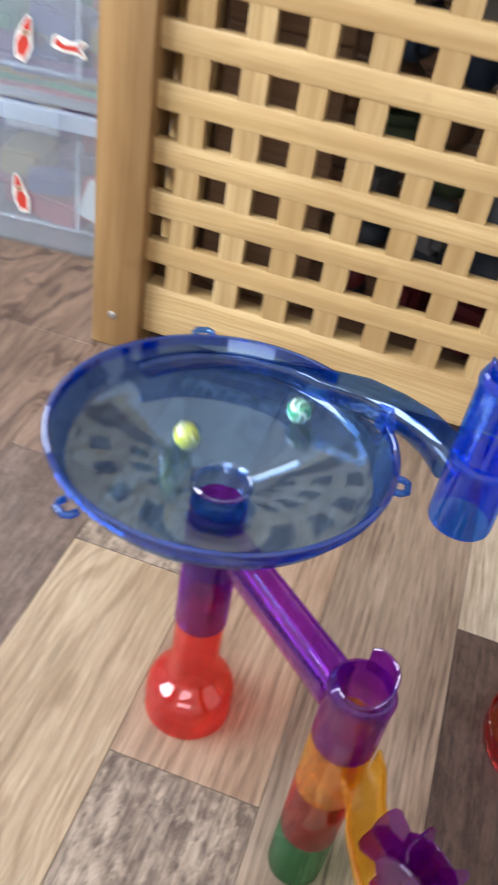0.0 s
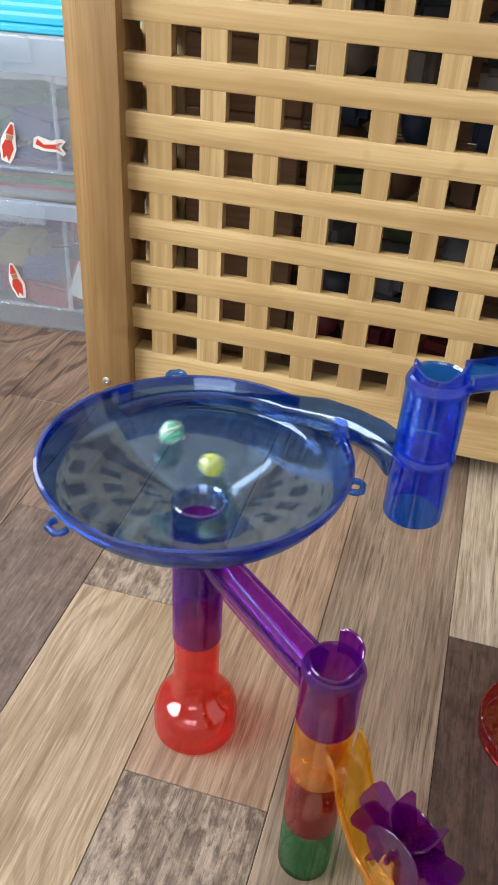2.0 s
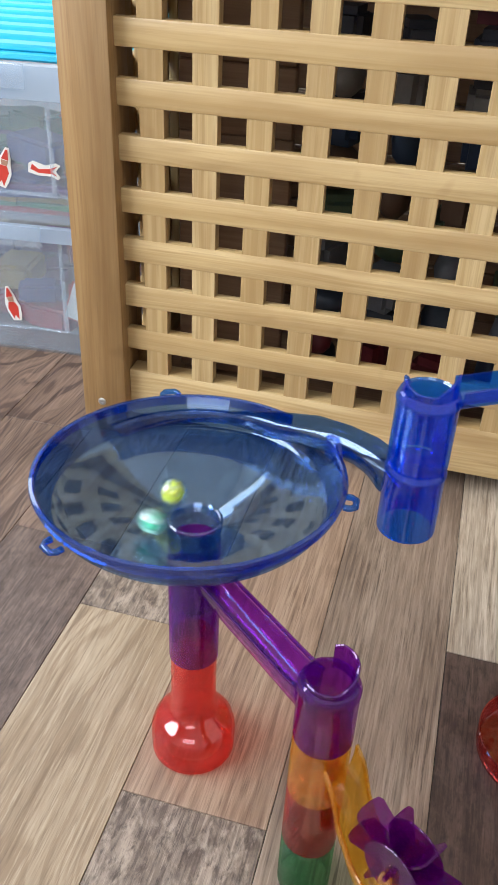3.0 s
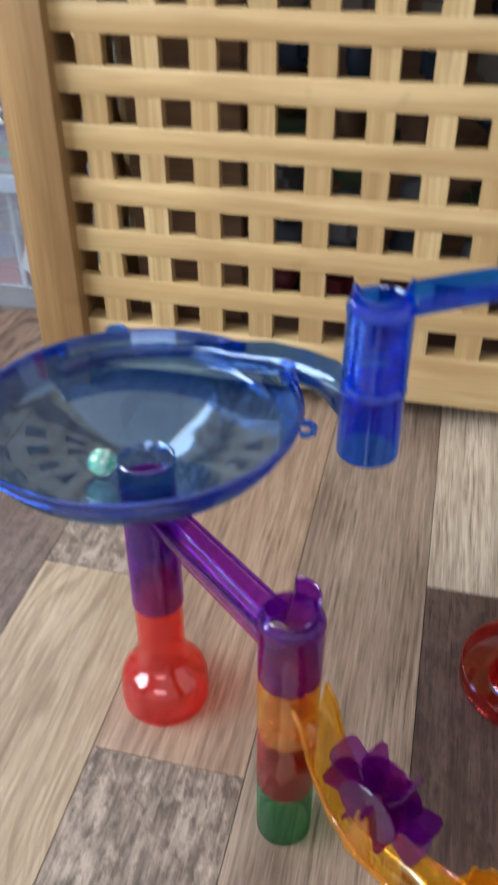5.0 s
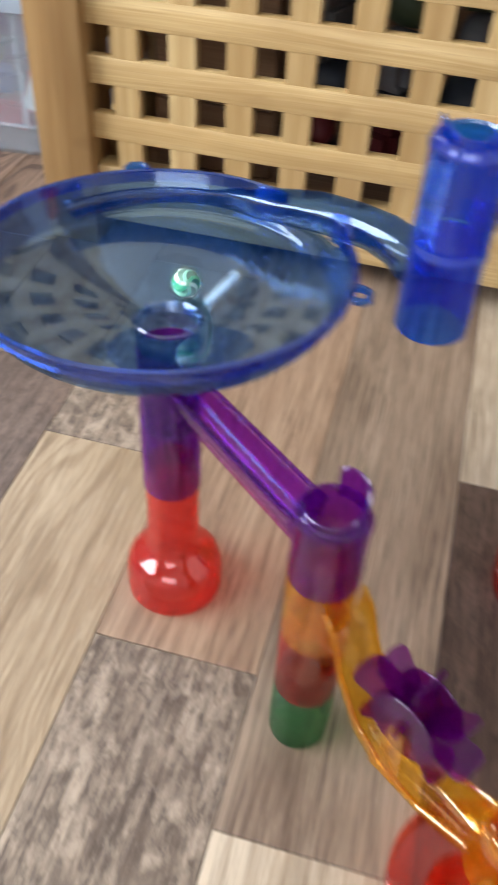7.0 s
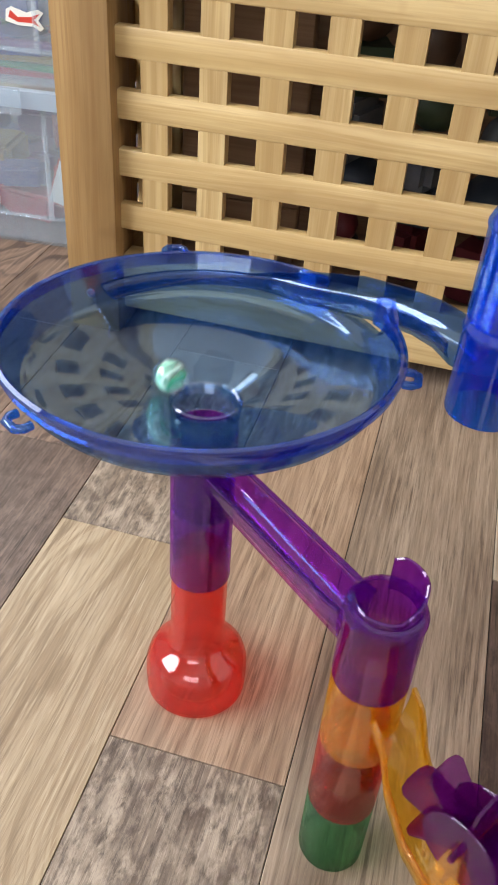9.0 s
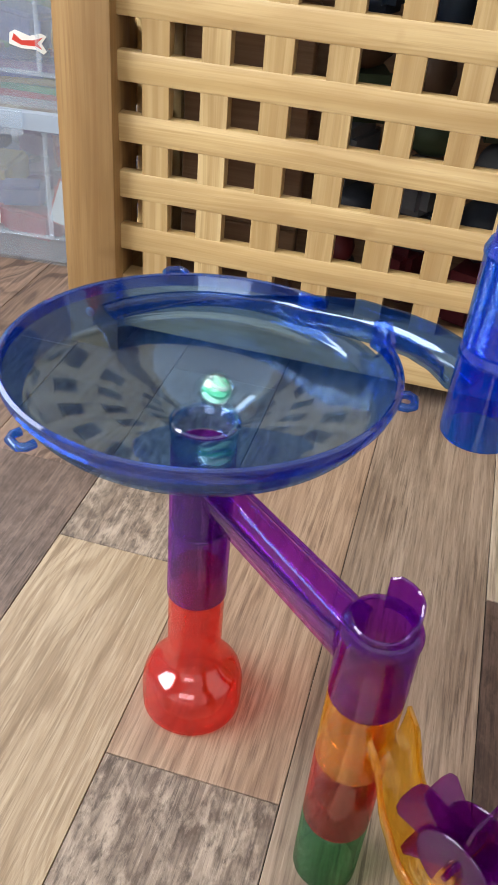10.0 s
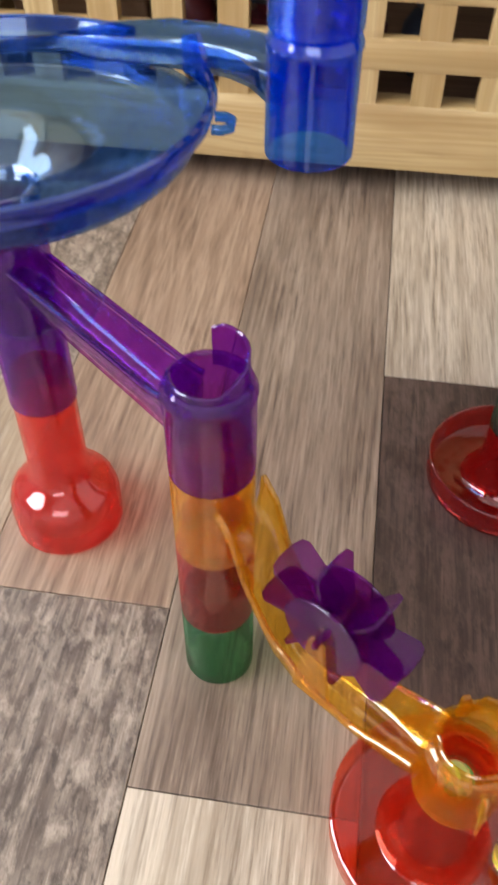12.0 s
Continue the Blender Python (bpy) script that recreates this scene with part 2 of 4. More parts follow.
# subfloor colour, also used for the shade put under the chest
SHADE = painted("underlay_and_gap_shade", (0.03, 0.026, 0.022), 0.9, 0.3, 30)
CYAN = painted("cyan_lid_plastic", (0.05, 0.50, 0.72), 0.4, 0.1, 12)
WHITE = painted("sticker_white", (0.80, 0.78, 0.72), 0.5, 0.05)
STICKER_PALE = painted("sticker_tan", (0.42, 0.24, 0.15), 0.5, 0.1)
STICKER_RED = painted("sticker_red", (0.62, 0.05, 0.03), 0.45, 0.2)


# ---- builders ----
def link_mesh(name, bm, material, smooth=True):
    bmesh.ops.recalc_face_normals(bm, faces=bm.faces)
    me = bpy.data.meshes.new(name)
    bm.to_mesh(me)
    bm.free()
    me.materials.append(material)
    if smooth:
        me.shade_smooth()
        me.set_sharp_from_angle(angle=radians(38))
    return me


def part(name, bm, material, parent, label="", smooth=True):
    ob = new(name, link_mesh(name, bm, material, smooth))
    ob.parent = parent
    return tagged(ob, label)


def thing(name, m, label, category, group=""):
    ob = new(name)
    ob.empty_display_size = 0.02
    ob.matrix_basis = m
    return tagged(ob, label, category, group)


def box(x0, x1, y0, y1, z0, z1, bevel=0.0015, seg=1):
    bm = bmesh.new()
    bmesh.ops.create_cube(bm, size=1, matrix=Matrix.LocRotScale(((x0 + x1) / 2, (y0 + y1) / 2, (z0 + z1) / 2), None, (x1 - x0, y1 - y0, z1 - z0)))
    if bevel:
        bmesh.ops.bevel(bm, geom=bm.edges[:], offset=bevel, segments=seg, profile=0.5, affect="EDGES")
    return bm


def turned(loop, n=48, a0=0.0, a1=360.0, bm=None, close=True):
    """A closed loop of (radius, height) turned round z, all the way or from a0 to a1 degrees with capped ends."""
    bm = bm or bmesh.new()
    full = abs(a1 - a0) >= 360
    steps = n if full else n + 1
    rings = []
    for k in range(steps):
        a = radians(a0 + (a1 - a0) * k / n)
        rings.append([bm.verts.new((r * math.cos(a), r * math.sin(a), z)) for r, z in loop])
    for k in range(n):
        p, q = rings[k], rings[(k + 1) % steps]
        for i in range(len(loop) if close else len(loop) - 1):
            j = (i + 1) % len(loop)
            bm.faces.new((p[i], q[i], q[j], p[j]))
    if not full and close:
        bm.faces.new(rings[0])
        bm.faces.new(rings[-1][::-1])
    return bm


def wall_loop(outer, thick):
    """Outer (radius, height) profile from bottom to top, made into the closed section of a thin wall."""
    inner = []
    for i, (r, z) in enumerate(outer):
        a, b = outer[max(0, i - 1)], outer[min(len(outer) - 1, i + 1)]
        dr, dz = b[0] - a[0], b[1] - a[1]
        s = math.hypot(dr, dz) or 1
        inner.append((max(0.0004, r - thick * dz / s), z + thick * dr / s))
    return outer + inner[::-1]


def swept(stations, sections, bm=None):
    """Sections (lists of sideways, height) at stations (x, y, sideways direction); heights are world heights."""
    bm = bm or bmesh.new()
    rings = []
    for (x, y, sx, sy), sec in zip(stations, sections):
        rings.append([bm.verts.new((x + s * sx, y + s * sy, z)) for s, z in sec])
    for p, q in zip(rings, rings[1:]):
        for i in range(len(p)):
            j = (i + 1) % len(p)
            bm.faces.new((p[i], q[i], q[j], p[j]))
    bm.faces.new(rings[0])
    bm.faces.new(rings[-1][::-1])
    return bm


def trough(w, floor_z, rim_l, rim_r, t=0.0016, n=14):
    """The closed section of an open channel, w wide to each side."""
    out, inn = [], []
    for k in range(n + 1):
        th = math.pi * k / n
        rim = rim_l if k <= n / 2 else rim_r
        d = math.sin(th) ** 0.75
        out.append((-w * math.cos(th), rim - (rim - floor_z) * d))
        inn.append((-(w - t) * math.cos(th), rim - (rim - floor_z - t) * d))
    return out + inn[::-1]


def rod(points, radius, n=8, bm=None):
    bm = bm or bmesh.new()
    pts = [Vector(p) for p in points]
    rings = []
    for i, p in enumerate(pts):
        d = (pts[min(i + 1, len(pts) - 1)] - pts[max(i - 1, 0)]).normalized()
        a = d.orthogonal().normalized() if not rings else (last - d * last.dot(d)).normalized()
        last = a
        b = d.cross(a)
        rings.append([bm.verts.new(p + radius * (math.cos(k * math.tau / n) * a + math.sin(k * math.tau / n) * b)) for k in range(n)])
    for p, q in zip(rings, rings[1:]):
        for i in range(n):
            bm.faces.new((p[i], p[(i + 1) % n], q[(i + 1) % n], q[i]))
    bm.faces.new(rings[0][::-1])
    bm.faces.new(rings[-1])
    return bm


# ---- plan ----
FOOT, CUP_TOWER, TRAY_TOWER = (0.1666, -0.3468), (0.259, -0.4162), (0.357, -0.482)
LEAN_X, LEAN_Y = -0.0158, 0.0500
TALL_TOWER, INLET = (0.3955, -0.288), (0.280, -0.330)
TUBE_R, WALL = 0.0155, 0.0016
BOWL, BOWL_R, RIM_Z = (0.1606, -0.3362), 0.0848, 0.2200


def toward(a, b):
    return math.degrees(math.atan2(b[1] - a[1], b[0] - a[0]))


# ---- room ----
def build_room():
    def slab(name, label, mat, *b):
        ob = new(name, link_mesh(name, box(*b, bevel=0), mat, False))
        return tagged(ob, label, name.split("_")[0], kind="structure")

    # subfloor under the printed planks
    slab("floor", "wood-effect vinyl floor in staggered brown and beige strips", SHADE, -1.9, 2.4, -2.9, 1.3, -0.05, -0.003)
    slab("ceiling", "plain white ceiling", CEILING_PAINT, -1.9, 2.4, -2.9, 1.3, 2.4, 2.5)
    # north wall with a window in its west corner
    for b in ((-1.9, -1.70, -0.003, 2.4), (-0.80, 2.4, -0.003, 2.4), (-1.70, -0.80, -0.003, 1.10), (-1.70, -0.80, 2.10, 2.4)):
        slab("wall_north", "pale painted wall round a window", WALL_PAINT, b[0], b[1], 1.2, 1.3, b[2], b[3])
    slab("wall_east", "pale painted wall", WALL_PAINT, 2.3, 2.4, -2.75, 1.2, -0.003, 2.4)
    # west wall with its window opening
    for b in ((-2.75, -2.0, -0.003, 2.4), (0.1, 1.2, -0.003, 2.4), (-2.0, 0.1, -0.003, 0.85), (-2.0, 0.1, 2.15, 2.4)):
        slab("wall_west", "pale painted wall round a window", WALL_PAINT, -1.8, -1.7, *b)
    for b in ((-1.8, -0.4, -0.003, 2.4), (1.1, 2.3, -0.003, 2.4), (-0.4, 1.1, -0.003, 1.05), (-0.4, 1.1, 2.15, 2.4)):
        slab("wall_south", "pale painted wall round a window", WALL_PAINT, b[0], b[1], -2.9, -2.75, b[2], b[3])


build_room()


# ---- storage chest ----
PITCH, ROW0, ROWP = 0.047, 0.0730, 0.0459


def slat(name, b, mat, parent):
    return part(name, box(*b, bevel=0.0016, seg=2), mat, parent)


def build_chest():
    c = thing("storage_chest", pose(0, 0, 0), "oiled pine storage chest with lattice sides standing on the floor", "chest")
    x0, x1, top, depth = -0.066, 0.915, 0.50, 0.50
    for x in (x0, x1 - 0.047):
        for y in (-0.012, depth - 0.04):
            part("post", box(x, x + 0.047, y, y + 0.040, 0.0, top, 0.002, 2), POST, c)
    for y in (0.0, depth - 0.024):
        part("bottom_rail", box(x0 + 0.047, x1 - 0.047, y, y + 0.022, 0.021, ROW0 - 0.0005, 0.002, 2), WOOD[0], c)
    h = ROWP - 0.0235
    n = int((top - ROW0) / ROWP)
    for y, back in ((0.0, False), (depth - 0.024, True)):
        for j in range(1, n + 1):
            z1 = ROW0 + j * ROWP
            slat("horizontal_slat", (x0 + 0.045, x1 - 0.045, y, y + 0.011, z1 - h, z1), WOOD[0], c)
        for i in range(-1, 20):
            xa = i * PITCH
            if xa + PITCH > x1 - 0.05:
                break
            part("vertical_slat", box(xa + 0.0005, xa + PITCH - 0.0245, y + 0.0007, y + 0.0118, 0.05, top - 0.01, 0.0003), WOOD[2], c, smooth=False)
    for x in (x0 + 0.012, x1 - 0.034):
        slat("side_rail", (x, x + 0.022, 0.028, depth - 0.04, 0.021, 0.072), WOOD[1], c)
        for j in range(1, n + 1):
            z1 = ROW0 + j * ROWP
            slat("side_slat", (x, x + 0.011, 0.028, depth - 0.04, z1 - h, z1), WOOD[1], c)
        for i in range(9):
            ya = 0.05 + i * PITCH
            slat("side_upright", (x + 0.0115, x + 0.0215, ya, ya + 0.0225, 0.05, top - 0.01), WOOD[2], c)
    part("base_panel", box(x0 + 0.04, x1 - 0.04, 0.024, depth - 0.026, 0.03, 0.042, 0.001), BOARD, c)
    # added dark strip that keeps the gap below the bottom rail in shade
    part("base_runner", box(x0 + 0.05, x1 - 0.05, 0.060, 0.075, 0.0005, 0.0205, 0.001), SHADE, c, "added dark strip for the shade under the chest")
    part("lid", box(x0 - 0.004, x1 + 0.004, -0.016, depth + 0.004, top, top + 0.022, 0.003, 2), WOOD[0], c, "oiled pine lid")
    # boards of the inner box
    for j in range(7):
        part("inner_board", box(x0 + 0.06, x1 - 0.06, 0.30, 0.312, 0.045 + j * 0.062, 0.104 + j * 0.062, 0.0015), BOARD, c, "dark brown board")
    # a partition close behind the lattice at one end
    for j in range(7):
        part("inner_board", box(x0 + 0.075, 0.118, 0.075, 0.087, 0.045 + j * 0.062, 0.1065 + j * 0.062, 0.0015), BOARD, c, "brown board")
    b = turned([(0.0002, 0), (0.0042, 0), (0.0042, 0.0012), (0.003, 0.002), (0.0018, 0.002), (0.0016, 0.0008), (0.0002, 0.0008)], 20)
    bmesh.ops.transform(b, matrix=pose(-0.0452, -0.0115, 0.0355, 90), verts=b.verts)
    part("bolt", b, STEEL, c, "small steel bolt head")


build_chest()


def build_toys():
    rng = random.Random(4)
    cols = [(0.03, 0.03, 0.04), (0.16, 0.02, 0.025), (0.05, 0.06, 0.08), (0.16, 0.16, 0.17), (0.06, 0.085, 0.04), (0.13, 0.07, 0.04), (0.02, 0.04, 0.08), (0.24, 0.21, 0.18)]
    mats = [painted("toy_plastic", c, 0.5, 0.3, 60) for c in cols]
    k = 0
    for x in [0.155 + 0.062 * i for i in range(11)]:
        z = 0.043
        while z < 0.36 + 0.05 * rng.random():
            w, d, h = rng.uniform(0.03, 0.055), rng.uniform(0.04, 0.08), rng.uniform(0.03, 0.06)
            bm = bmesh.new()
            if rng.random() < 0.45:
                bmesh.ops.create_icosphere(bm, subdivisions=2, radius=0.5)
            else:
                bmesh.ops.create_cube(bm, size=1)
                bmesh.ops.bevel(bm, geom=bm.edges[:], offset=0.18, segments=2, affect="EDGES")
            bmesh.ops.transform(bm, matrix=Matrix.LocRotScale((0, 0, h / 2), None, (w, d, h)), verts=bm.verts)
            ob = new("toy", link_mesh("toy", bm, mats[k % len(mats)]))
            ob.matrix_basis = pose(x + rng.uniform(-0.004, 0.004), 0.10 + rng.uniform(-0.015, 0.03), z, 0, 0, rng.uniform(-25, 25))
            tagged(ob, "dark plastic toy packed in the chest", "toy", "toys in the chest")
            z += h
            k += 1


build_toys()


# ---- translucent storage bins beside the chest ----
def bin_box(name, m, w, d, h, label, lip):
    b = thing(name, m, label, "storage box", "stacked storage boxes")
    t, taper = 0.0025, 0.010
    bm = bmesh.new()
    lo, hi = [], []
    for sx, sy in ((-1, -1), (1, -1), (1, 1), (-1, 1)):
        for k in range(5):
            a = math.atan2(sy, sx) - math.pi / 4 + k * math.pi / 8
            for lst, inset, z in ((lo, taper, 0.0), (hi, 0.0, h)):
                lst.append((sx * (w / 2 - inset - 0.02) + 0.02 * math.cos(a), sy * (d / 2 - inset - 0.02) + 0.02 * math.sin(a), z))
    rings = [[bm.verts.new(p) for p in lo], [bm.verts.new(p) for p in hi],
             [bm.verts.new((p[0] * (1 - 2 * t / w), p[1] * (1 - 2 * t / d), p[2])) for p in hi],
             [bm.verts.new((p[0] * (1 - 2 * t / w), p[1] * (1 - 2 * t / d), t)) for p in lo]]
    n = len(lo)
    for p, q in zip(rings, rings[1:]):
        for i in range(n):
            bm.faces.new((p[i], p[(i + 1) % n], q[(i + 1) % n], q[i]))
    bm.faces.new(rings[0])
    bm.faces.new(rings[3])
    part("body", bm, BIN, b)
    bm = bmesh.new()
    for z0, z1, g in ((h - lip, h + 0.002, 0.006),):
        ro = [(p[0] * (1 + 2 * g / w), p[1] * (1 + 2 * g / d)) for p in hi]
        v = [[bm.verts.new((*p, z)) for p in q] for q, z in ((ro, z0), (ro, z1), ([p[:2] for p in hi], z1 + 0.001), ([p[:2] for p in hi], z0))]
        for p, q in zip(v, v[1:] + v[:1]):
            for i in range(n):
                bm.faces.new((p[i], p[(i + 1) % n], q[(i + 1) % n], q[i]))
    part("rim", bm, BIN_EDGE, b, "thick frosted rim")
    return b


def sticker_shape(pieces, parent):
    """Flat cut-outs over one another: (name, outline in millimetres, material)."""
    for k, (name, pts, mat) in enumerate(pieces):
        bm = bmesh.new()
        f = bm.faces.new([bm.verts.new((x / 1000, y / 1000, 0.0003 * k)) for x, y in pts])
        e = bmesh.ops.extrude_face_region(bm, geom=[f])
        bmesh.ops.translate(bm, vec=(0, 0, 0.0005), verts=[v for v in e["geom"] if isinstance(v, bmesh.types.BMVert)])
        part(name, bm, mat, parent, smooth=False)


UPRIGHT = [("backing", [(-6, -21), (4, -22), (7, -14), (9, -4), (7, 4), (6, 12), (3, 23), (-1, 23), (-6, 11), (-9, 2), (-9, -9)], WHITE),
           ("print", [(-4, -19), (-1, -14), (2, -20), (4, -12), (6, -4), (3, 3), (-4, 3), (-7, -5)], STICKER_RED),
           ("pale_spot", [(-3, 3.5), (3, 3.5), (4, 9), (-4, 9)], STICKER_PALE),
           ("tip", [(-4, 10), (4, 10), (2, 21), (0, 21)], STICKER_RED)]
LYING = [("backing", [(-18, -5), (-6, -7), (8, -6), (15, -9), (18, -6), (13, 0), (18, 7), (13, 9), (2, 5), (-12, 8), (-17, 5)], WHITE),
         ("print", [(-15, -1), (-6, -4), (8, -3), (14, -5), (9, 0), (15, 6), (6, 2), (-6, 0), (-13, 5)], STICKER_RED)]


def build_bins():
    lower = bin_box("storage_bin", pose(-0.335, 0.299, 0.0, 0, 0, 6), 0.50, 0.40, 0.160, "frosted translucent plastic bin with toys on the floor", 0.014)
    upper = bin_box("storage_bin", pose(-0.335, 0.299, 0.163, 0, 0, 6), 0.50, 0.40, 0.162, "frosted translucent plastic bin stacked on another bin", 0.030)
    rng = random.Random(9)
    cols = [(0.45, 0.03, 0.05), (0.04, 0.26, 0.09), (0.34, 0.24, 0.04), (0.04, 0.06, 0.26), (0.17, 0.04, 0.20), (0.10, 0.12, 0.20), (0.16, 0.10, 0.17)]
    mats = [painted("bright_toy_plastic", c, 0.45, 0.2, 50) for c in cols]
    for base, count, layers in ((0.003, 14, 2), (0.166, 14, 2)):
        for k in range(count * layers):
            w, d, h = rng.uniform(0.05, 0.10), rng.uniform(0.03, 0.07), rng.uniform(0.018, 0.035)
            i = k % count
            bm = bmesh.new()
            bmesh.ops.create_cube(bm, size=1)
            bmesh.ops.bevel(bm, geom=bm.edges[:], offset=0.12, segments=2, affect="EDGES")
            bmesh.ops.transform(bm, matrix=Matrix.LocRotScale((0, 0, h / 2), None, (w, d, h)), verts=bm.verts)
            ob = new("toy_block", link_mesh("toy_block", bm, mats[rng.randrange(len(mats))]))
            ob.matrix_basis = pose(-0.52 + 0.062 * (i % 7) + rng.uniform(-0.01, 0.01), 0.205 + 0.12 * (i // 7) + rng.uniform(-0.02, 0.02), base + 0.036 * (k // count), 0, 0, rng.uniform(-35, 35))
            tagged(ob, "bright plastic toy lying in a frosted bin", "toy", "toys in the bins")
    # ribbed lid of the upper bin
    lid = thing("bin_lid", pose(-0.335, 0.299, 0.3275, 0, 0, 6), "bright cyan ribbed plastic lid on a bin", "lid")
    part("panel", box(-0.24, 0.24, -0.19, 0.19, 0, 0.006, 0.002), CYAN, lid)
    for k in range(7):
        part("rib", box(-0.23, 0.23, -0.175 + 0.054 * k, -0.150 + 0.054 * k, 0.006, 0.013, 0.002), CYAN, lid)
    # stickers follow the slight taper of the bins' fronts
    for b, x, z, shape, turn in ((upper, 0.112, 0.058, UPRIGHT, -14), (upper, 0.157, 0.060, LYING, -4), (upper, 0.070, 0.052, LYING, 100), (lower, 0.102, 0.062, UPRIGHT, 12)):
        h = 0.162 if b is upper else 0.160
        y = -(0.20 - 0.010 * (1 - z / h)) - 0.0012
        s = thing("sticker", b.matrix_basis @ pose(x, y, z, 90 + math.degrees(math.atan(0.010 / h)), 0, 0) @ pose(0, 0, 0, 0, 0, turn), "small red and white sticker on a frosted bin", "sticker", "stickers on the bins")
        sticker_shape(shape, s)
    # clips and moulded edges of the bins
    for b, h in ((lower, 0.160), (upper, 0.162)):
        part("rim_clip", box(0.095, 0.150, -0.2105, -0.2045, h - 0.020, h + 0.004, 0.0015, 2), BIN, b, "frosted clip on the rim")
        part("foot_ledge", box(-0.225, 0.225, -0.1945, -0.1915, 0.030, 0.034, 0.001), BIN, b)
        for x in (-0.16, 0.165):
            part("moulded_rib", box(x, x + 0.0035, -0.1985, -0.1925, 0.034, h - 0.013, 0.001), BIN, b)
    # coloured sticks that lie at the front of the upper bin, and a card in the lower one
    for k in range(26):
        bm = box(-0.034, 0.034, -0.0032, 0.0032, 0, 0.0064, 0.001)
        ob = new("toy_stick", link_mesh("toy_stick", bm, mats[k % 5]))
        ob.matrix_basis = upper.matrix_basis @ pose(0.035 + 0.0068 * k + rng.uniform(-0.006, 0.006), -0.1770 + rng.uniform(0, 0.010), 0.0028 + 0.0066 * (k % 5), 0, 0, rng.uniform(-9, 9))
        tagged(ob, "thin coloured plastic stick lying in a frosted bin", "toy", "toys in the bins")
    card = thing("card", lower.matrix_basis @ pose(0.180, -0.184, 0.040, 0, 0, 0) @ pose(0, 0, 0, -3, 18, 0), "white card with a red edge leaning inside a frosted bin", "card")
    part("sheet", box(-0.021, 0.021, 0, 0.0006, 0.002, 0.046, 0), WHITE, card, smooth=False)
    part("edge", box(-0.023, 0.023, 0.0010, 0.0014, 0.0, 0.048, 0), STICKER_RED, card, "red edge", smooth=False)


build_bins()


# ---- marble run ----
def tube(x, y, z, h, mat, label, spigot=0.016):
    t = thing("tube", pose(x, y, z), label, "marble run tube", "tubes of the marble run")
    part("skirt", turned(wall_loop([(TUBE_R, 0.0), (TUBE_R, h - 0.002), (TUBE_R - 0.0006, h - 0.0005), (TUBE_R - 0.002, h)], WALL)), mat, t)
    part("spigot", turned(wall_loop([(TUBE_R - 0.0027, h - 0.004), (TUBE_R - 0.0031, h + spigot - 0.0005), (TUBE_R - 0.0036, h + spigot)], 0.0012)), mat, t)
    return t


def collar(x, y, z, heights):
    """A thin collar round (x, y) over the height z; heights are (angle, height) corners of its upper edge."""
    r, t = TUBE_R - 0.0022, 0.0014
    bm, rings = bmesh.new(), []
    a0, a1 = heights[0][0], heights[-1][0]
    n = max(12, int((a1 - a0) / 6))
    for k in range(n + 1):
        a = a0 + (a1 - a0) * k / n
        h = heights[-1][1]
        for (p, hp), (q, hq) in zip(heights, heights[1:]):
            if a <= q:
                s = (a - p) / (q - p)
                h = hp + (hq - hp) * s * s * (3 - 2 * s)
                break
        c, s = math.cos(radians(a)), math.sin(radians(a))
        rings.append([bm.verts.new((x + q * c, y + q * s, zz)) for q, zz in ((r, z - 0.005), (r, z + h - 0.0005), (r - t / 2, z + h), (r - t, z + h - 0.0005), (r - t, z - 0.005))])
    for p, q in zip(rings, rings[1:]):
        for i in range(5):
            bm.faces.new((p[i], q[i], q[(i + 1) % 5], p[(i + 1) % 5]))
    bm.faces.new(rings[0])
    bm.faces.new(rings[-1][::-1])
    return bm


def cup(parent, x, y, z0, z1, mat, heights, name="cup"):
    """A chute's end: a tube with a rounded shoulder, a fine ridge under it and a collar above it."""
    o = [(TUBE_R, z0), (TUBE_R + 0.0001, z0 + 0.002), (TUBE_R, z1 - 0.0062), (TUBE_R + 0.0005, z1 - 0.0052), (TUBE_R + 0.0005, z1 - 0.0040), (TUBE_R, z1 - 0.0028), (TUBE_R - 0.0008, z1 - 0.0008), (TUBE_R - 0.0022, z1)]
    c = turned(wall_loop(o, WALL))
    bmesh.ops.translate(c, vec=(x, y, 0), verts=c.verts)
    ob = part(name, c, mat, parent)
    part("collar", collar(x, y, z1, heights), mat, ob)
    return ob


def bell_base(x, y, top):
    b = thing("bell_base", pose(x, y, 0), "red translucent plastic bell-shaped foot standing on the floor", "marble run base")
    o = [(0.0276, 0.0), (0.0280, 0.010), (0.0278, 0.0185), (0.0262, 0.0245), (0.0225, 0.0290), (0.0175, 0.0320), (0.0150, 0.036), (0.0146, 0.045), (0.0146, top - 0.001)]
    part("body", turned(wall_loop(o, 0.0018)), RED, b)
    part("spigot", turned(wall_loop([(0.0131, top - 0.004), (0.0129, top + 0.016)], 0.0013)), RED, b)
    part("floor_ring", turned([(0.0262, 0.0003), (0.0262, 0.004), (0.020, 0.0036), (0.020, 0.0003)]), RED, b)
    return b


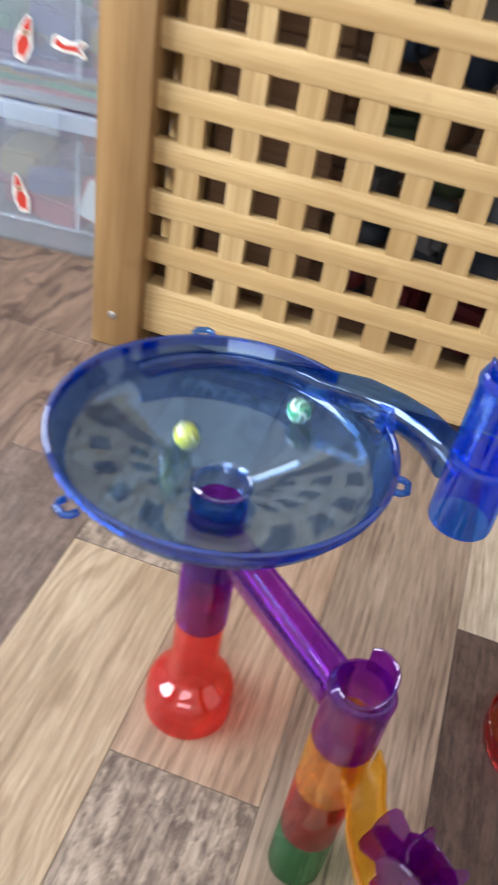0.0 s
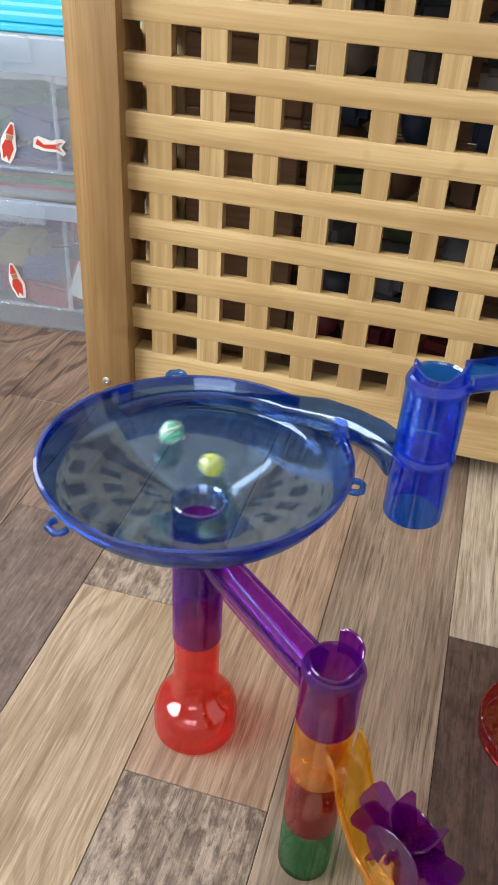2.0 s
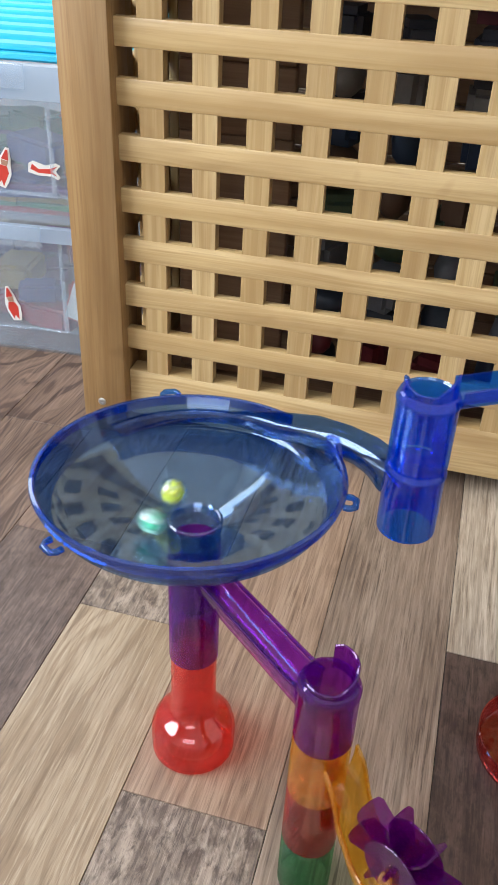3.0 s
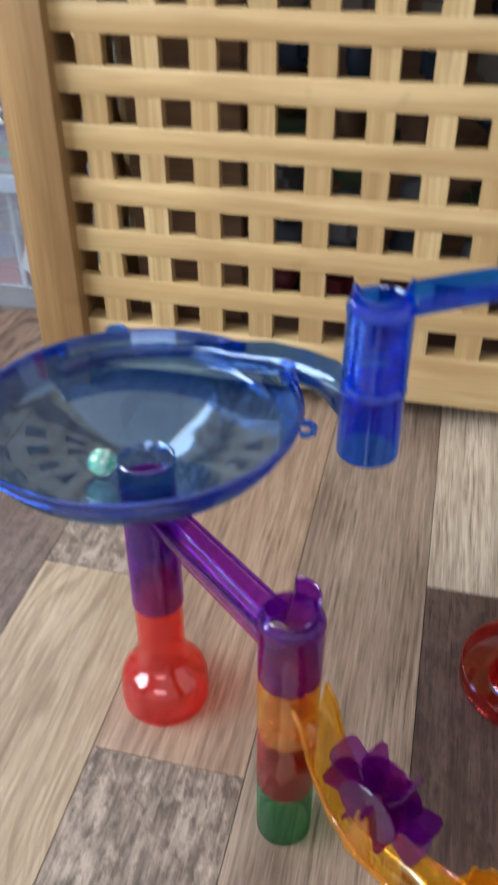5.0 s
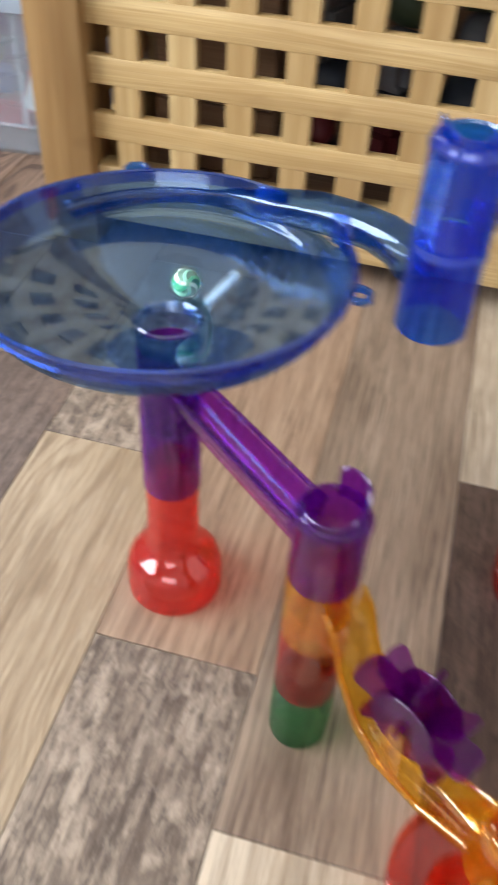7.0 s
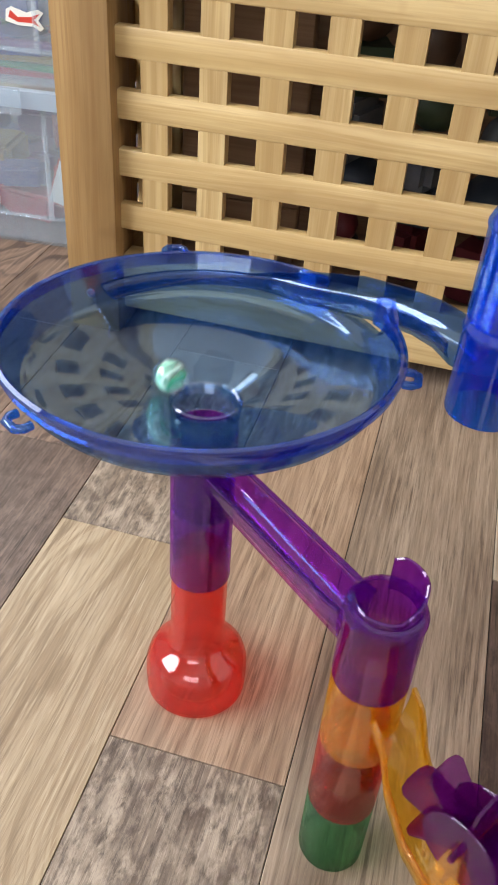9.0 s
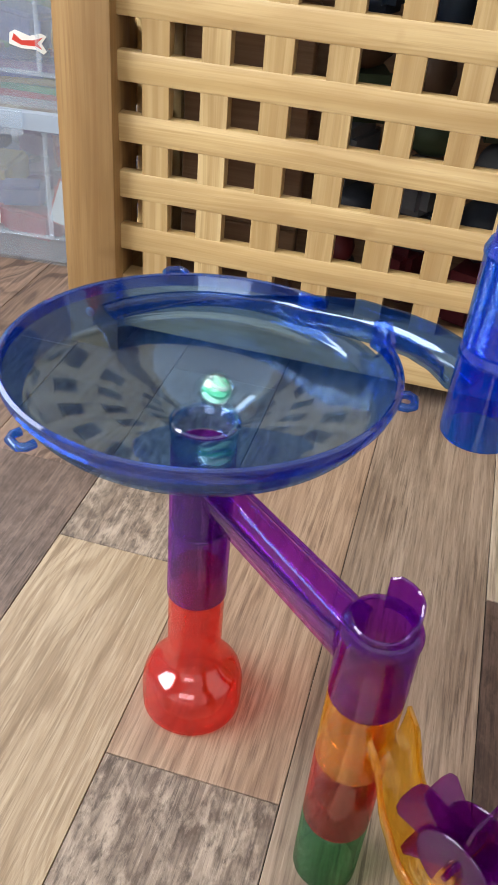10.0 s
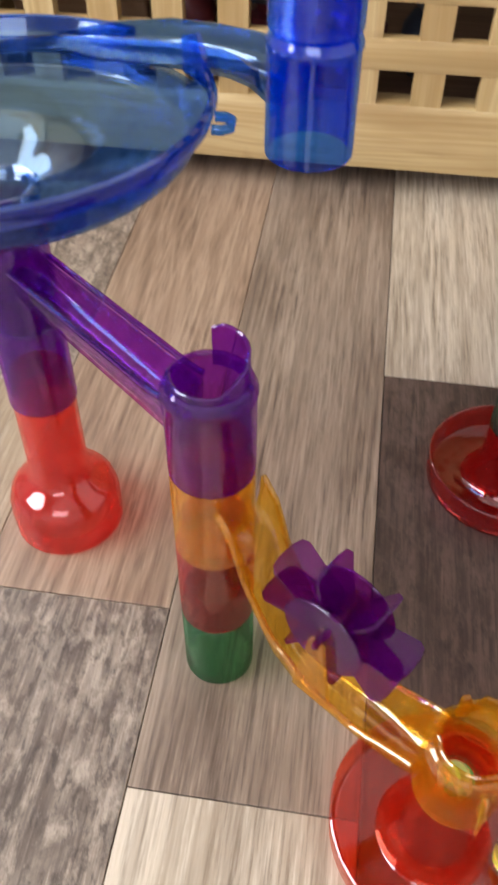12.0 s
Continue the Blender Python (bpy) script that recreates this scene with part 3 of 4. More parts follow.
def dish_base(x, y, top, mat, label):
    d = thing("dish_base", pose(x, y, 0), label, "marble run base", "dish-shaped feet")
    o = [(0.0140, 0.0022), (0.0380, 0.0022), (0.0394, 0.0030), (0.0402, 0.0060), (0.0408, 0.0160), (0.0415, 0.0168), (0.0424, 0.0162), (0.0416, 0.0020), (0.0408, 0.0), (0.0395, 0.0), (0.0388, 0.0007), (0.0140, 0.0007)]
    part("dish", turned(o, 64), mat, d)
    s = [(0.0230, 0.0023), (0.0195, 0.0045), (0.0168, 0.010), (0.0152, 0.018), (0.0148, top - 0.001)]
    part("stem", turned(wall_loop(s, WALL)), mat, d)
    part("spigot", turned(wall_loop([(0.0131, top - 0.004), (0.0127, top + 0.016)], 0.0013)), mat, d)
    return d


def stations(a, b, n, u0, u1):
    """Stations along the straight line from a to b; sideways points to the left of the way."""
    d = Vector((b[0] - a[0], b[1] - a[1]))
    length = d.length
    d.normalize()
    out = []
    for k in range(n + 1):
        u = u0 + (length - u1 - u0) * k / n
        out.append(((a[0] + d.x * u, a[1] + d.y * u, -d.y, d.x), u / length))
    return out


def curve_at(points, u):
    """Smooth height along a chute, through (share of the way, height) points."""
    for (a, p), (b, q) in zip(points, points[1:]):
        if u <= b:
            s = max(0.0, (u - a) / (b - a))
            return p + (q - p) * (s * s * (3 - 2 * s) * 0.35 + s * 0.65)
    return points[-1][1]


# funnel tower
CT, TT = CUP_TOWER, TRAY_TOWER
FJ, FS, FT_TOP = 0.0835, 0.1285, 0.1730
# this tower leans a little towards the chest
LEANING = Matrix.Translation((*FOOT, 0)) @ Vector((0, 0, 1)).rotation_difference(Vector((LEAN_X, LEAN_Y, 1))).to_matrix().to_4x4() @ Matrix.Translation((-FOOT[0], -FOOT[1], 0))
FT = (FOOT[0] + LEAN_X * 0.178, FOOT[1] + LEAN_Y * 0.178)


def leaned(bm):
    bmesh.ops.transform(bm, matrix=LEANING @ Matrix.Translation((*FOOT, 0)), verts=bm.verts)
    return bm


foot = bell_base(*FOOT, FJ)
foot.matrix_basis = LEANING @ foot.matrix_basis
sleeve = tube(*FOOT, FJ, FS - FJ, PURPLE, "purple translucent plastic tube on a red foot")
sleeve.matrix_basis = LEANING @ sleeve.matrix_basis
# cup tower
C1, C2, C3, C4 = 0.0445, 0.0905, 0.1330, 0.1745
tube(*CT, 0.0, C1, GREEN, "green translucent plastic tube standing on the floor")
# this red tube's weaker light is put into its darker tint
tube(*CT, C1, C2 - C1, DIM_RED, "red translucent plastic tube, darkened as less lit, on a green one")


def build_purple_chute():
    c = thing("purple_chute", pose(0, 0, 0), "purple translucent plastic chute between two towers", "marble run chute")
    ring = leaned(turned(wall_loop([(TUBE_R, FS), (TUBE_R, FT_TOP)], WALL)))
    part("upper_ring", ring, PURPLE, c)
    cup(c, *CT, C3, C4, PURPLE, [(-172, 0.0025), (-70, 0.003), (-25, 0.008), (15, 0.012), (75, 0.0125), (95, 0.0105)])
    st = stations(FT, CT, 16, TUBE_R - 0.002, TUBE_R - 0.001)
    sec = []
    for _, u in st:
        rim = 0.1590 + 0.0015 * u + 0.004 * max(0, (u - 0.84) / 0.16)
        sec.append(trough(0.0094, 0.1412 - 0.004 * u, rim, rim))
    part("trough", swept([s for s, _ in st], sec), CHUTE_PURPLE, c)
    # the shallow running surface between its sides
    sec = [trough(0.0076, 0.1500 - 0.0035 * u, 0.1582 + 0.0015 * u, 0.1582 + 0.0015 * u, 0.0012, 18) for _, u in st]
    part("running_surface", swept([s for s, _ in st], sec), CHUTE_PURPLE, c)
    # rolled edges
    for side in (-1, 1):
        pts = [(s[0] + side * 0.0092 * s[2], s[1] + side * 0.0092 * s[3], 0.1590 + 0.0015 * u + 0.004 * max(0, (u - 0.84) / 0.16)) for s, u in st]
        part("rolled_edge", rod(pts, 0.0012), PURPLE, c)
    return c


build_purple_chute()

ORANGE_RIM = [(0.10, 0.1290), (0.16, 0.1210), (0.235, 0.0960), (0.35, 0.0750), (0.50, 0.0630), (0.68, 0.0600), (0.87, 0.0665), (1.0, 0.0700)]
T3_LOW, T3_TOP = 0.050, 0.0845
AXLE_Z, WHEEL_U = 0.0975, 0.512


def build_orange_chute():
    c = thing("orange_chute", pose(0, 0, 0), "orange translucent plastic chute with deep swooping sides", "marble run chute")
    ring = turned(wall_loop([(TUBE_R, C2 + 0.0), (TUBE_R, C3 - 0.0005)], WALL))
    bmesh.ops.translate(ring, vec=(*CT, 0), verts=ring.verts)
    part("upper_ring", ring, ORANGE, c)
    sp = turned(wall_loop([(TUBE_R - 0.0024, C3 - 0.004), (TUBE_R - 0.0026, C3 + 0.013)], 0.0013))
    bmesh.ops.translate(sp, vec=(*CT, 0), verts=sp.verts)
    part("spigot", sp, ORANGE, c)
    cup(c, *TT, T3_LOW, T3_TOP, ORANGE, [(-172, 0.007), (-150, 0.0045), (-30, 0.0045), (0, 0.0085), (50, 0.0105), (80, 0.0105), (86, 0.006), (96, 0.006), (102, 0.0095), (114, 0.009)])
    st = stations(CT, TT, 30, TUBE_R - 0.002, TUBE_R - 0.002)
    sec = []
    for _, u in st:
        rim = curve_at(ORANGE_RIM, u)
        deep = 0.016 + 0.006 * math.sin(math.pi * u)
        sec.append(trough(0.0120, max(rim - deep, 0.046), rim, rim))
    part("trough", swept([s for s, _ in st], sec), ORANGE, c)
    d = Vector((TT[0] - CT[0], TT[1] - CT[1])).normalized()
    n = Vector((-d.y, d.x))
    for side in (-1, 1):
        pts = [(s[0] + side * 0.0120 * s[2], s[1] + side * 0.0120 * s[3], curve_at(ORANGE_RIM, u)) for s, u in st]
        part("rolled_edge", rod(pts, 0.0013), ORANGE, c)
        # forked bracket that carries the wheel's axle
        L = (Vector(TT) - Vector(CT)).length
        mid = Vector(CT) + d * (WHEEL_U * L) + n * (side * 0.0126)
        bm = bmesh.new()
        prof = [(-0.0085, 0.060), (-0.0030, 0.0985), (-0.0016, 0.0990), (-0.0012, 0.0960), (0.0012, 0.0960), (0.0016, 0.0990), (0.0030, 0.0985), (0.0085, 0.060)]
        rings = [[bm.verts.new((mid.x + d.x * p + n.x * o, mid.y + d.y * p + n.y * o, z)) for p, z in prof] for o in (-0.0008, 0.0008)]
        k = len(prof)
        for i in range(k):
            bm.faces.new((rings[0][i], rings[0][(i + 1) % k], rings[1][(i + 1) % k], rings[1][i]))
        bm.faces.new(rings[0])
        bm.faces.new(rings[1][::-1])
        part("axle_bracket", bm, ORANGE, c, smooth=False)
    return c


build_orange_chute()
dish_base(*TT, T3_LOW, TRAY_RED, "red translucent plastic catch dish under an orange chute")


def build_wheel():
    """The wheel lies round its own y axis, which is the axle."""
    d = Vector((TT[0] - CT[0], TT[1] - CT[1]))
    p = Vector(CT) + d * WHEEL_U
    w = thing("paddle_wheel", pose(p.x, p.y, AXLE_Z, 0, 0, toward(CT, TT)), "purple translucent plastic paddle wheel on an orange chute", "paddle wheel")
    ax = rod([(0, -0.0145, 0), (0, 0.0145, 0)], 0.0014, 10)
    part("axle", ax, WHEEL_PURPLE, w)
    for y in (-0.0100, 0.0088):
        disc = turned([(0.0014, 0), (0.0165, 0), (0.0170, 0.0006), (0.0165, 0.0012), (0.0014, 0.0012)], 32)
        bmesh.ops.transform(disc, matrix=pose(0, y + 0.0012, 0, 90), verts=disc.verts)
        part("disc", disc, WHEEL_PURPLE, w)
    for k in range(8):
        bm = bmesh.new()
        # a blade with rounded outer corners
        prof = [(0.004, -0.0086), (0.018, -0.0086), (0.0275, -0.0092), (0.0300, -0.0075), (0.0310, -0.0035), (0.0310, 0.0035), (0.0300, 0.0075), (0.0275, 0.0092), (0.018, 0.0086), (0.004, 0.0086)]
        rings = [[bm.verts.new((r, y, t)) for r, y in prof] for t in (-0.0007, 0.0007)]
        m = len(prof)
        for i in range(m):
            bm.faces.new((rings[0][i], rings[0][(i + 1) % m], rings[1][(i + 1) % m], rings[1][i]))
        bm.faces.new(rings[0])
        bm.faces.new(rings[1][::-1])
        bmesh.ops.rotate(bm, cent=(0, 0, 0), matrix=Matrix.Rotation(radians(45 * k), 3, "Y"), verts=bm.verts)
        part("blade", bm, WHEEL_PURPLE, w, smooth=False)
    return w, p


wheel, wheel_at = build_wheel()


# the funnel
def bowl_height(r):
    """Height of the bowl's upper face at a distance from the hole's middle: a shallow cone with a lip that turns up."""
    pts = [(0.0135, 0.1745), (0.0145, 0.1850), (0.0165, 0.1878), (0.030, 0.1914), (0.050, 0.1966), (0.066, 0.2006), (0.0745, 0.2026), (0.0768, 0.2036), (0.0782, 0.2056), (0.0800, 0.2092), (BOWL_R, RIM_Z)]
    for (a, p), (b, q) in zip(pts, pts[1:]):
        if r <= b:
            return p + (q - p) * max(0.0, (r - a) / (b - a))
    return RIM_Z


def build_funnel():
    f = thing("funnel", pose(0, 0, 0), "large blue translucent plastic funnel on a purple tower", "marble run funnel")
    n = 96
    radii = [0.0135, 0.0140, 0.0145, 0.0154, 0.0165, 0.019, 0.023, 0.030, 0.038, 0.046, 0.054, 0.060, 0.066, 0.071, 0.0745, 0.0758, 0.0768, 0.0775, 0.0782, 0.0791, 0.0800, 0.0816, 0.0832, BOWL_R]
    bm, split = bmesh.new(), radii.index(0.0768)
    tops, unders = [], []
    for k in range(n):
        a = math.tau * k / n
        for lst, drop in ((tops, 0.0), (unders, 0.0016)):
            ring = []
            for r in radii:
                s = max(0.0, (r - 0.017) / (BOWL_R - 0.017))
                cx, cy = FT[0] + (BOWL[0] - FT[0]) * s, FT[1] + (BOWL[1] - FT[1]) * s
                q = r + (drop if r > 0.0772 or r < 0.015 else 0)
                # the wall is cut down to the ramp where the channel comes in
                gap = max(0.0, min(1.0, (17 - abs(math.degrees(a) - 47)) / 3))
                ring.append(bm.verts.new((cx + q * math.cos(a), cy + q * math.sin(a), min(bowl_height(r), 1 - 0.7905 * gap) - (drop if 0.0145 < r < 0.0775 else 0))))
            lst.append(ring)
    for k in range(n):
        j = (k + 1) % n
        for i in range(len(radii) - 1):
            bm.faces.new((tops[k][i], tops[j][i], tops[j][i + 1], tops[k][i + 1]))
            bm.faces.new((unders[k][i], unders[k][i + 1], unders[j][i + 1], unders[j][i]))
        bm.faces.new((tops[k][-1], tops[j][-1], unders[j][-1], unders[k][-1]))
        bm.faces.new((tops[k][0], unders[k][0], unders[j][0], tops[j][0]))
    # the bowl leans with its tower
    tip = Matrix.Translation((*FT, 0.18)) @ LEANING.to_3x3().to_4x4() @ Matrix.Translation((-FT[0], -FT[1], -0.18))
    bmesh.ops.transform(bm, matrix=tip, verts=bm.verts)
    # the steep outer wall is thicker than the cone
    wall = bm.copy()
    bm.verts.index_update()
    per = len(radii)
    for mesh, away in ((bm, lambda i: i > split), (wall, lambda i: i < split)):
        mesh.verts.ensure_lookup_table()
        bmesh.ops.delete(mesh, geom=[v for v in mesh.verts if away(v.index % per)], context="VERTS")
    part("bowl", bm, FUNNEL_BLUE, f)
    part("bowl_wall", wall, WALL_BLUE, f, "steep clear blue outer wall")
    rim = turned([(BOWL_R - 0.0004, RIM_Z - 0.0052), (BOWL_R + 0.0002, RIM_Z - 0.0010), (BOWL_R - 0.0006, RIM_Z + 0.0002), (BOWL_R + 0.0004, RIM_Z + 0.0009), (BOWL_R + 0.0022, RIM_Z + 0.0004), (BOWL_R + 0.0026, RIM_Z - 0.0012), (BOWL_R + 0.0008, RIM_Z - 0.0062)], 128, 62, 392)
    bmesh.ops.transform(rim, matrix=tip @ Matrix.Translation((*BOWL, 0)), verts=rim.verts)
    part("rim", rim, EDGE_BLUE, f, "thick glossy blue rim")
    hub = leaned(turned(wall_loop([(TUBE_R - 0.0024, FT_TOP - 0.010), (TUBE_R - 0.0022, FT_TOP + 0.0022)], 0.0012)))
    part("hub", hub, THROAT_BLUE, f)
    lip = leaned(turned([(0.0131, 0.1835), (0.0131, 0.1868), (0.0138, 0.1884), (0.0150, 0.1889), (0.0160, 0.1882), (0.0152, 0.1872), (0.0140, 0.1850)]))
    part("hole_collar", lip, THROAT_BLUE, f)
    # three small eyelets round the rim
    for ang in (3, 117, 239):
        a = radians(ang)
        out, side = Vector((math.cos(a), math.sin(a), 0)), Vector((-math.sin(a), math.cos(a), 0))
        p = tip @ Vector((*BOWL, RIM_Z - 0.0050)) + out * (BOWL_R + 0.0015)
        pts = [p - side * 0.0048, p - side * 0.0050 + out * 0.0035, p - side * 0.0030 + out * 0.0062, p + side * 0.0030 + out * 0.0062, p + side * 0.0050 + out * 0.0035, p + side * 0.0048]
        part("eyelet", rod(pts, 0.0019, 10), BLUE, f)
    # the cup over the inlet and the channel that runs tangentially into the bowl
    cup(f, *INLET, 0.2075, 0.2495, BLUE, [(-165, 0.013), (0, 0.013), (60, 0.013)], "inlet_cup")
    path = [(0.2690, -0.3170, 0.2320), (0.2605, -0.3015, 0.2300), (0.2490, -0.2890, 0.2280), (0.2340, -0.2795, 0.2258), (0.2155, -0.2728, 0.2240)]
    for ang in (66, 74, 82, 90, 98, 106, 114, 122, 130, 138, 146):
        a, r = radians(ang), BOWL_R - 0.0118
        path.append((BOWL[0] + r * math.cos(a), BOWL[1] + r * math.sin(a), 0.2232 - 0.00004 * (ang - 58)))
    st, sec = [], []
    for i, (x, y, z) in enumerate(path):
        q, p = path[min(i + 1, len(path) - 1)], path[max(i - 1, 0)]
        d = Vector((q[0] - p[0], q[1] - p[1])).normalized()
        st.append((x, y, -d.y, d.x))
        s = max(0.0, (i - 4) / (len(path) - 5))
        low = z - 0.0150 + 0.0010 * s
        # the outer edge dies into the bowl's wall, the inner one falls to the ramp
        sec.append(trough(0.0108 - 0.0033 * min(1, 3 * s), low, max(low + 0.0030, z - 0.0005 - 0.0120 * min(1, 2.5 * s)), max(low + 0.0022, z - 0.0015 - 0.0120 * min(1, 1.1 * s))))
    part("inlet_channel", swept(st, sec), WALL_BLUE, f)
    # upright tongue where the channel's inner wall meets the rim
    a = radians(26)
    p = Vector((BOWL[0] + (BOWL_R + 0.001) * math.cos(a), BOWL[1] + (BOWL_R + 0.001) * math.sin(a)))
    part("tongue", swept([(p.x, p.y, math.cos(a), math.sin(a)), (p.x - 0.0035, p.y + 0.0065, math.cos(a + 0.3), math.sin(a + 0.3)), (p.x - 0.0105, p.y + 0.0125, 0.5, 0.86)],
                         [[(-0.0012, 0.2130), (0.0012, 0.2130), (0.0010, z), (-0.0010, z)] for z in (0.2235, 0.2300, 0.2265)]), EDGE_BLUE, f)
    return f


build_funnel()


def build_blue_chute():
    c = thing("blue_chute", pose(0, 0, 0), "blue translucent plastic arched chute between two towers", "marble run chute")
    cup(c, *INLET, 0.2502, 0.2915, BLUE, [(-205, 0.0030), (-185, 0.0058), (-165, 0.0064), (-140, 0.0052), (-112, 0.0036), (-75, 0.0036), (-48, 0.0075), (-25, 0.0112), (0, 0.0115), (8, 0.0095)])
    ring = turned(wall_loop([(TUBE_R, 0.2505), (TUBE_R, 0.2915)], WALL))
    bmesh.ops.translate(ring, vec=(*TALL_TOWER, 0), verts=ring.verts)
    part("upper_ring", ring, BLUE, c)
    st = stations(INLET, TALL_TOWER, 16, TUBE_R - 0.001, TUBE_R - 0.001)
    sec = []
    for _, u in st:
        top = 0.2905 + 0.0095 * math.sin(math.pi * (0.05 + 0.75 * u))
        half = 0.0085 + 0.0018 * (2 * u - 1) ** 4
        sec.append(trough(half, top - 0.0125, top, top))
    part("trough", swept([s for s, _ in st], sec), BLUE, c)


build_blue_chute()

# tall tower
ZT = [0.0425, 0.0835, 0.1255, 0.1675, 0.2090, 0.2500]
dish_base(*TALL_TOWER, ZT[0], DIM_RED, "dark red translucent plastic dish under a tall tower")
for k, (mat, colour) in enumerate(((GREEN, "green"), (YELLOW, "yellow"), (PURPLE, "purple"), (GREEN, "green"), (PURPLE, "purple"))):
    tube(*TALL_TOWER, ZT[k], ZT[k + 1] - ZT[k], mat, colour + " translucent plastic tube in a tall tower")


def build_hopper():
    h = thing("hopper", pose(*TALL_TOWER, 0.292), "red translucent plastic hopper on top of the tall tower", "marble run hopper")
    o = [(0.0105, -0.0085), (0.0140, -0.0070), (0.0185, -0.0015), (0.0215, 0.005), (0.0245, 0.016), (0.0265, 0.030), (0.0275, 0.048)]
    part("bowl", turned(wall_loop(o, WALL)), RED, h)


build_hopper()


# ---- marbles ----
MARBLE_R = 0.0083


def build_marble(label, swirl):
    m = thing("marble", pose(0, 0, 0), label, "marble", "glass marbles")
    bm = bmesh.new()
    bmesh.ops.create_icosphere(bm, subdivisions=4, radius=MARBLE_R)
    part("glass", bm, GLASS, m)
    for k, mat in enumerate(swirl):
        bm = bmesh.new()
        rings = []
        for i in range(13):
            s = -1 + 2 * i / 12
            w = 0.0066 * math.sqrt(max(0.02, 1 - s * s))
            a = radians(70 * s + 180 / len(swirl) * k)
            rings.append([bm.verts.new((r * w * math.cos(a) - t * math.sin(a), r * w * math.sin(a) + t * math.cos(a), 0.0068 * s)) for r, t in ((-1, -0.0009), (1, -0.0009), (1, 0.0009), (-1, 0.0009))])
        for p, q in zip(rings, rings[1:]):
            for i in range(4):
                bm.faces.new((p[i], p[(i + 1) % 4], q[(i + 1) % 4], q[i]))
        bm.faces.new(rings[0])
        bm.faces.new(rings[-1][::-1])
        part("swirl", bm, mat, m)
    return m


yellow_marble = build_marble("clear glass marble with a yellow swirl", [painted("yellow_vane", (0.85, 0.78, 0.05), 0.4), painted("lemon_vane", (0.80, 0.82, 0.03), 0.4), painted("pale_yellow_vane", (0.85, 0.85, 0.35), 0.4)])
green_marble = build_marble("clear glass marble with a pale green swirl", [painted("green_vane", (0.10, 0.60, 0.34), 0.4), painted("mint_vane", (0.42, 0.85, 0.66), 0.4), painted("pale_mint_vane", (0.70, 0.90, 0.82), 0.4)])


# ---- floor strips ----
def build_floor():
    floor = bpy.data.objects["floor"]
    strip, first = 0.0967, 0.1345
    known = {  # strip number: ends of its planks from near to far, and their prints
        -5: [(-1.0, "grey"), (-0.4, "walnut"), (0.5, "rose")],
        -4: [(-0.9, "rose"), (-0.35, "walnut"), (0.4, "grey")],
        -3: [(-1.2, "grey"), (-0.62, "walnut"), (-0.02, "walnut"), (0.5, "grey")],
        -2: [(-1.0, "sawn"), (-0.47, "umber"), (-0.179, "walnut"), (0.33, "rose")],
        -1: [(-0.95, "rose"), (-0.82, "beige"), (-0.251, "sawn"), (-0.02, "walnut"), (0.4, "beige")],
        0: [(-1.1, "cream"), (-0.78, "sawn"), (-0.396, "rose"), (0.2, "grey")],
        1: [(-1.3, "dark"), (-0.88, "cream"), (-0.4825, "grey"), (0.3, "cream")],
        2: [(-1.1, "beige"), (-0.70, "dark"), (-0.2127, "cream"), (0.35, "sawn")],
        3: [(-0.9, "rose"), (-0.53, "grey"), (-0.05, "rose"), (0.4, "dark")],
    }
    rng = random.Random(21)
    kinds = list(PLANKS)
    meshes = {}
    for s in range(-17, 22):
        x0 = first + strip * s
        if x0 + strip > 2.3 or x0 < -1.7:
            continue
        if s in known:
            ends = known[s]
        else:
            ends, y = [], -2.0 + rng.random() * 0.5
            while y < 1.1:
                ends.append((y, rng.choice(kinds)))
                y += rng.uniform(0.4, 0.7)
        ends = [(-2.75, rng.choice(kinds))] + ends + [(1.2, "")]
        for (ya, kind), (yb, _) in zip(ends, ends[1:]):
            ln = round(yb - ya, 4)
            key = (ln, kind)
            if key not in meshes:
                g = 0.00025
                meshes[key] = link_mesh("plank", box(-strip / 2 + g, strip / 2 - g, -ln / 2 + g, ln / 2 - g, -0.003, 0.0, 0.0003), PLANKS[kind], False)
            ob = new("plank", meshes[key])
            ob.parent = floor
            ob.location = (x0 + strip / 2, (ya + yb) / 2, 0)


build_floor()


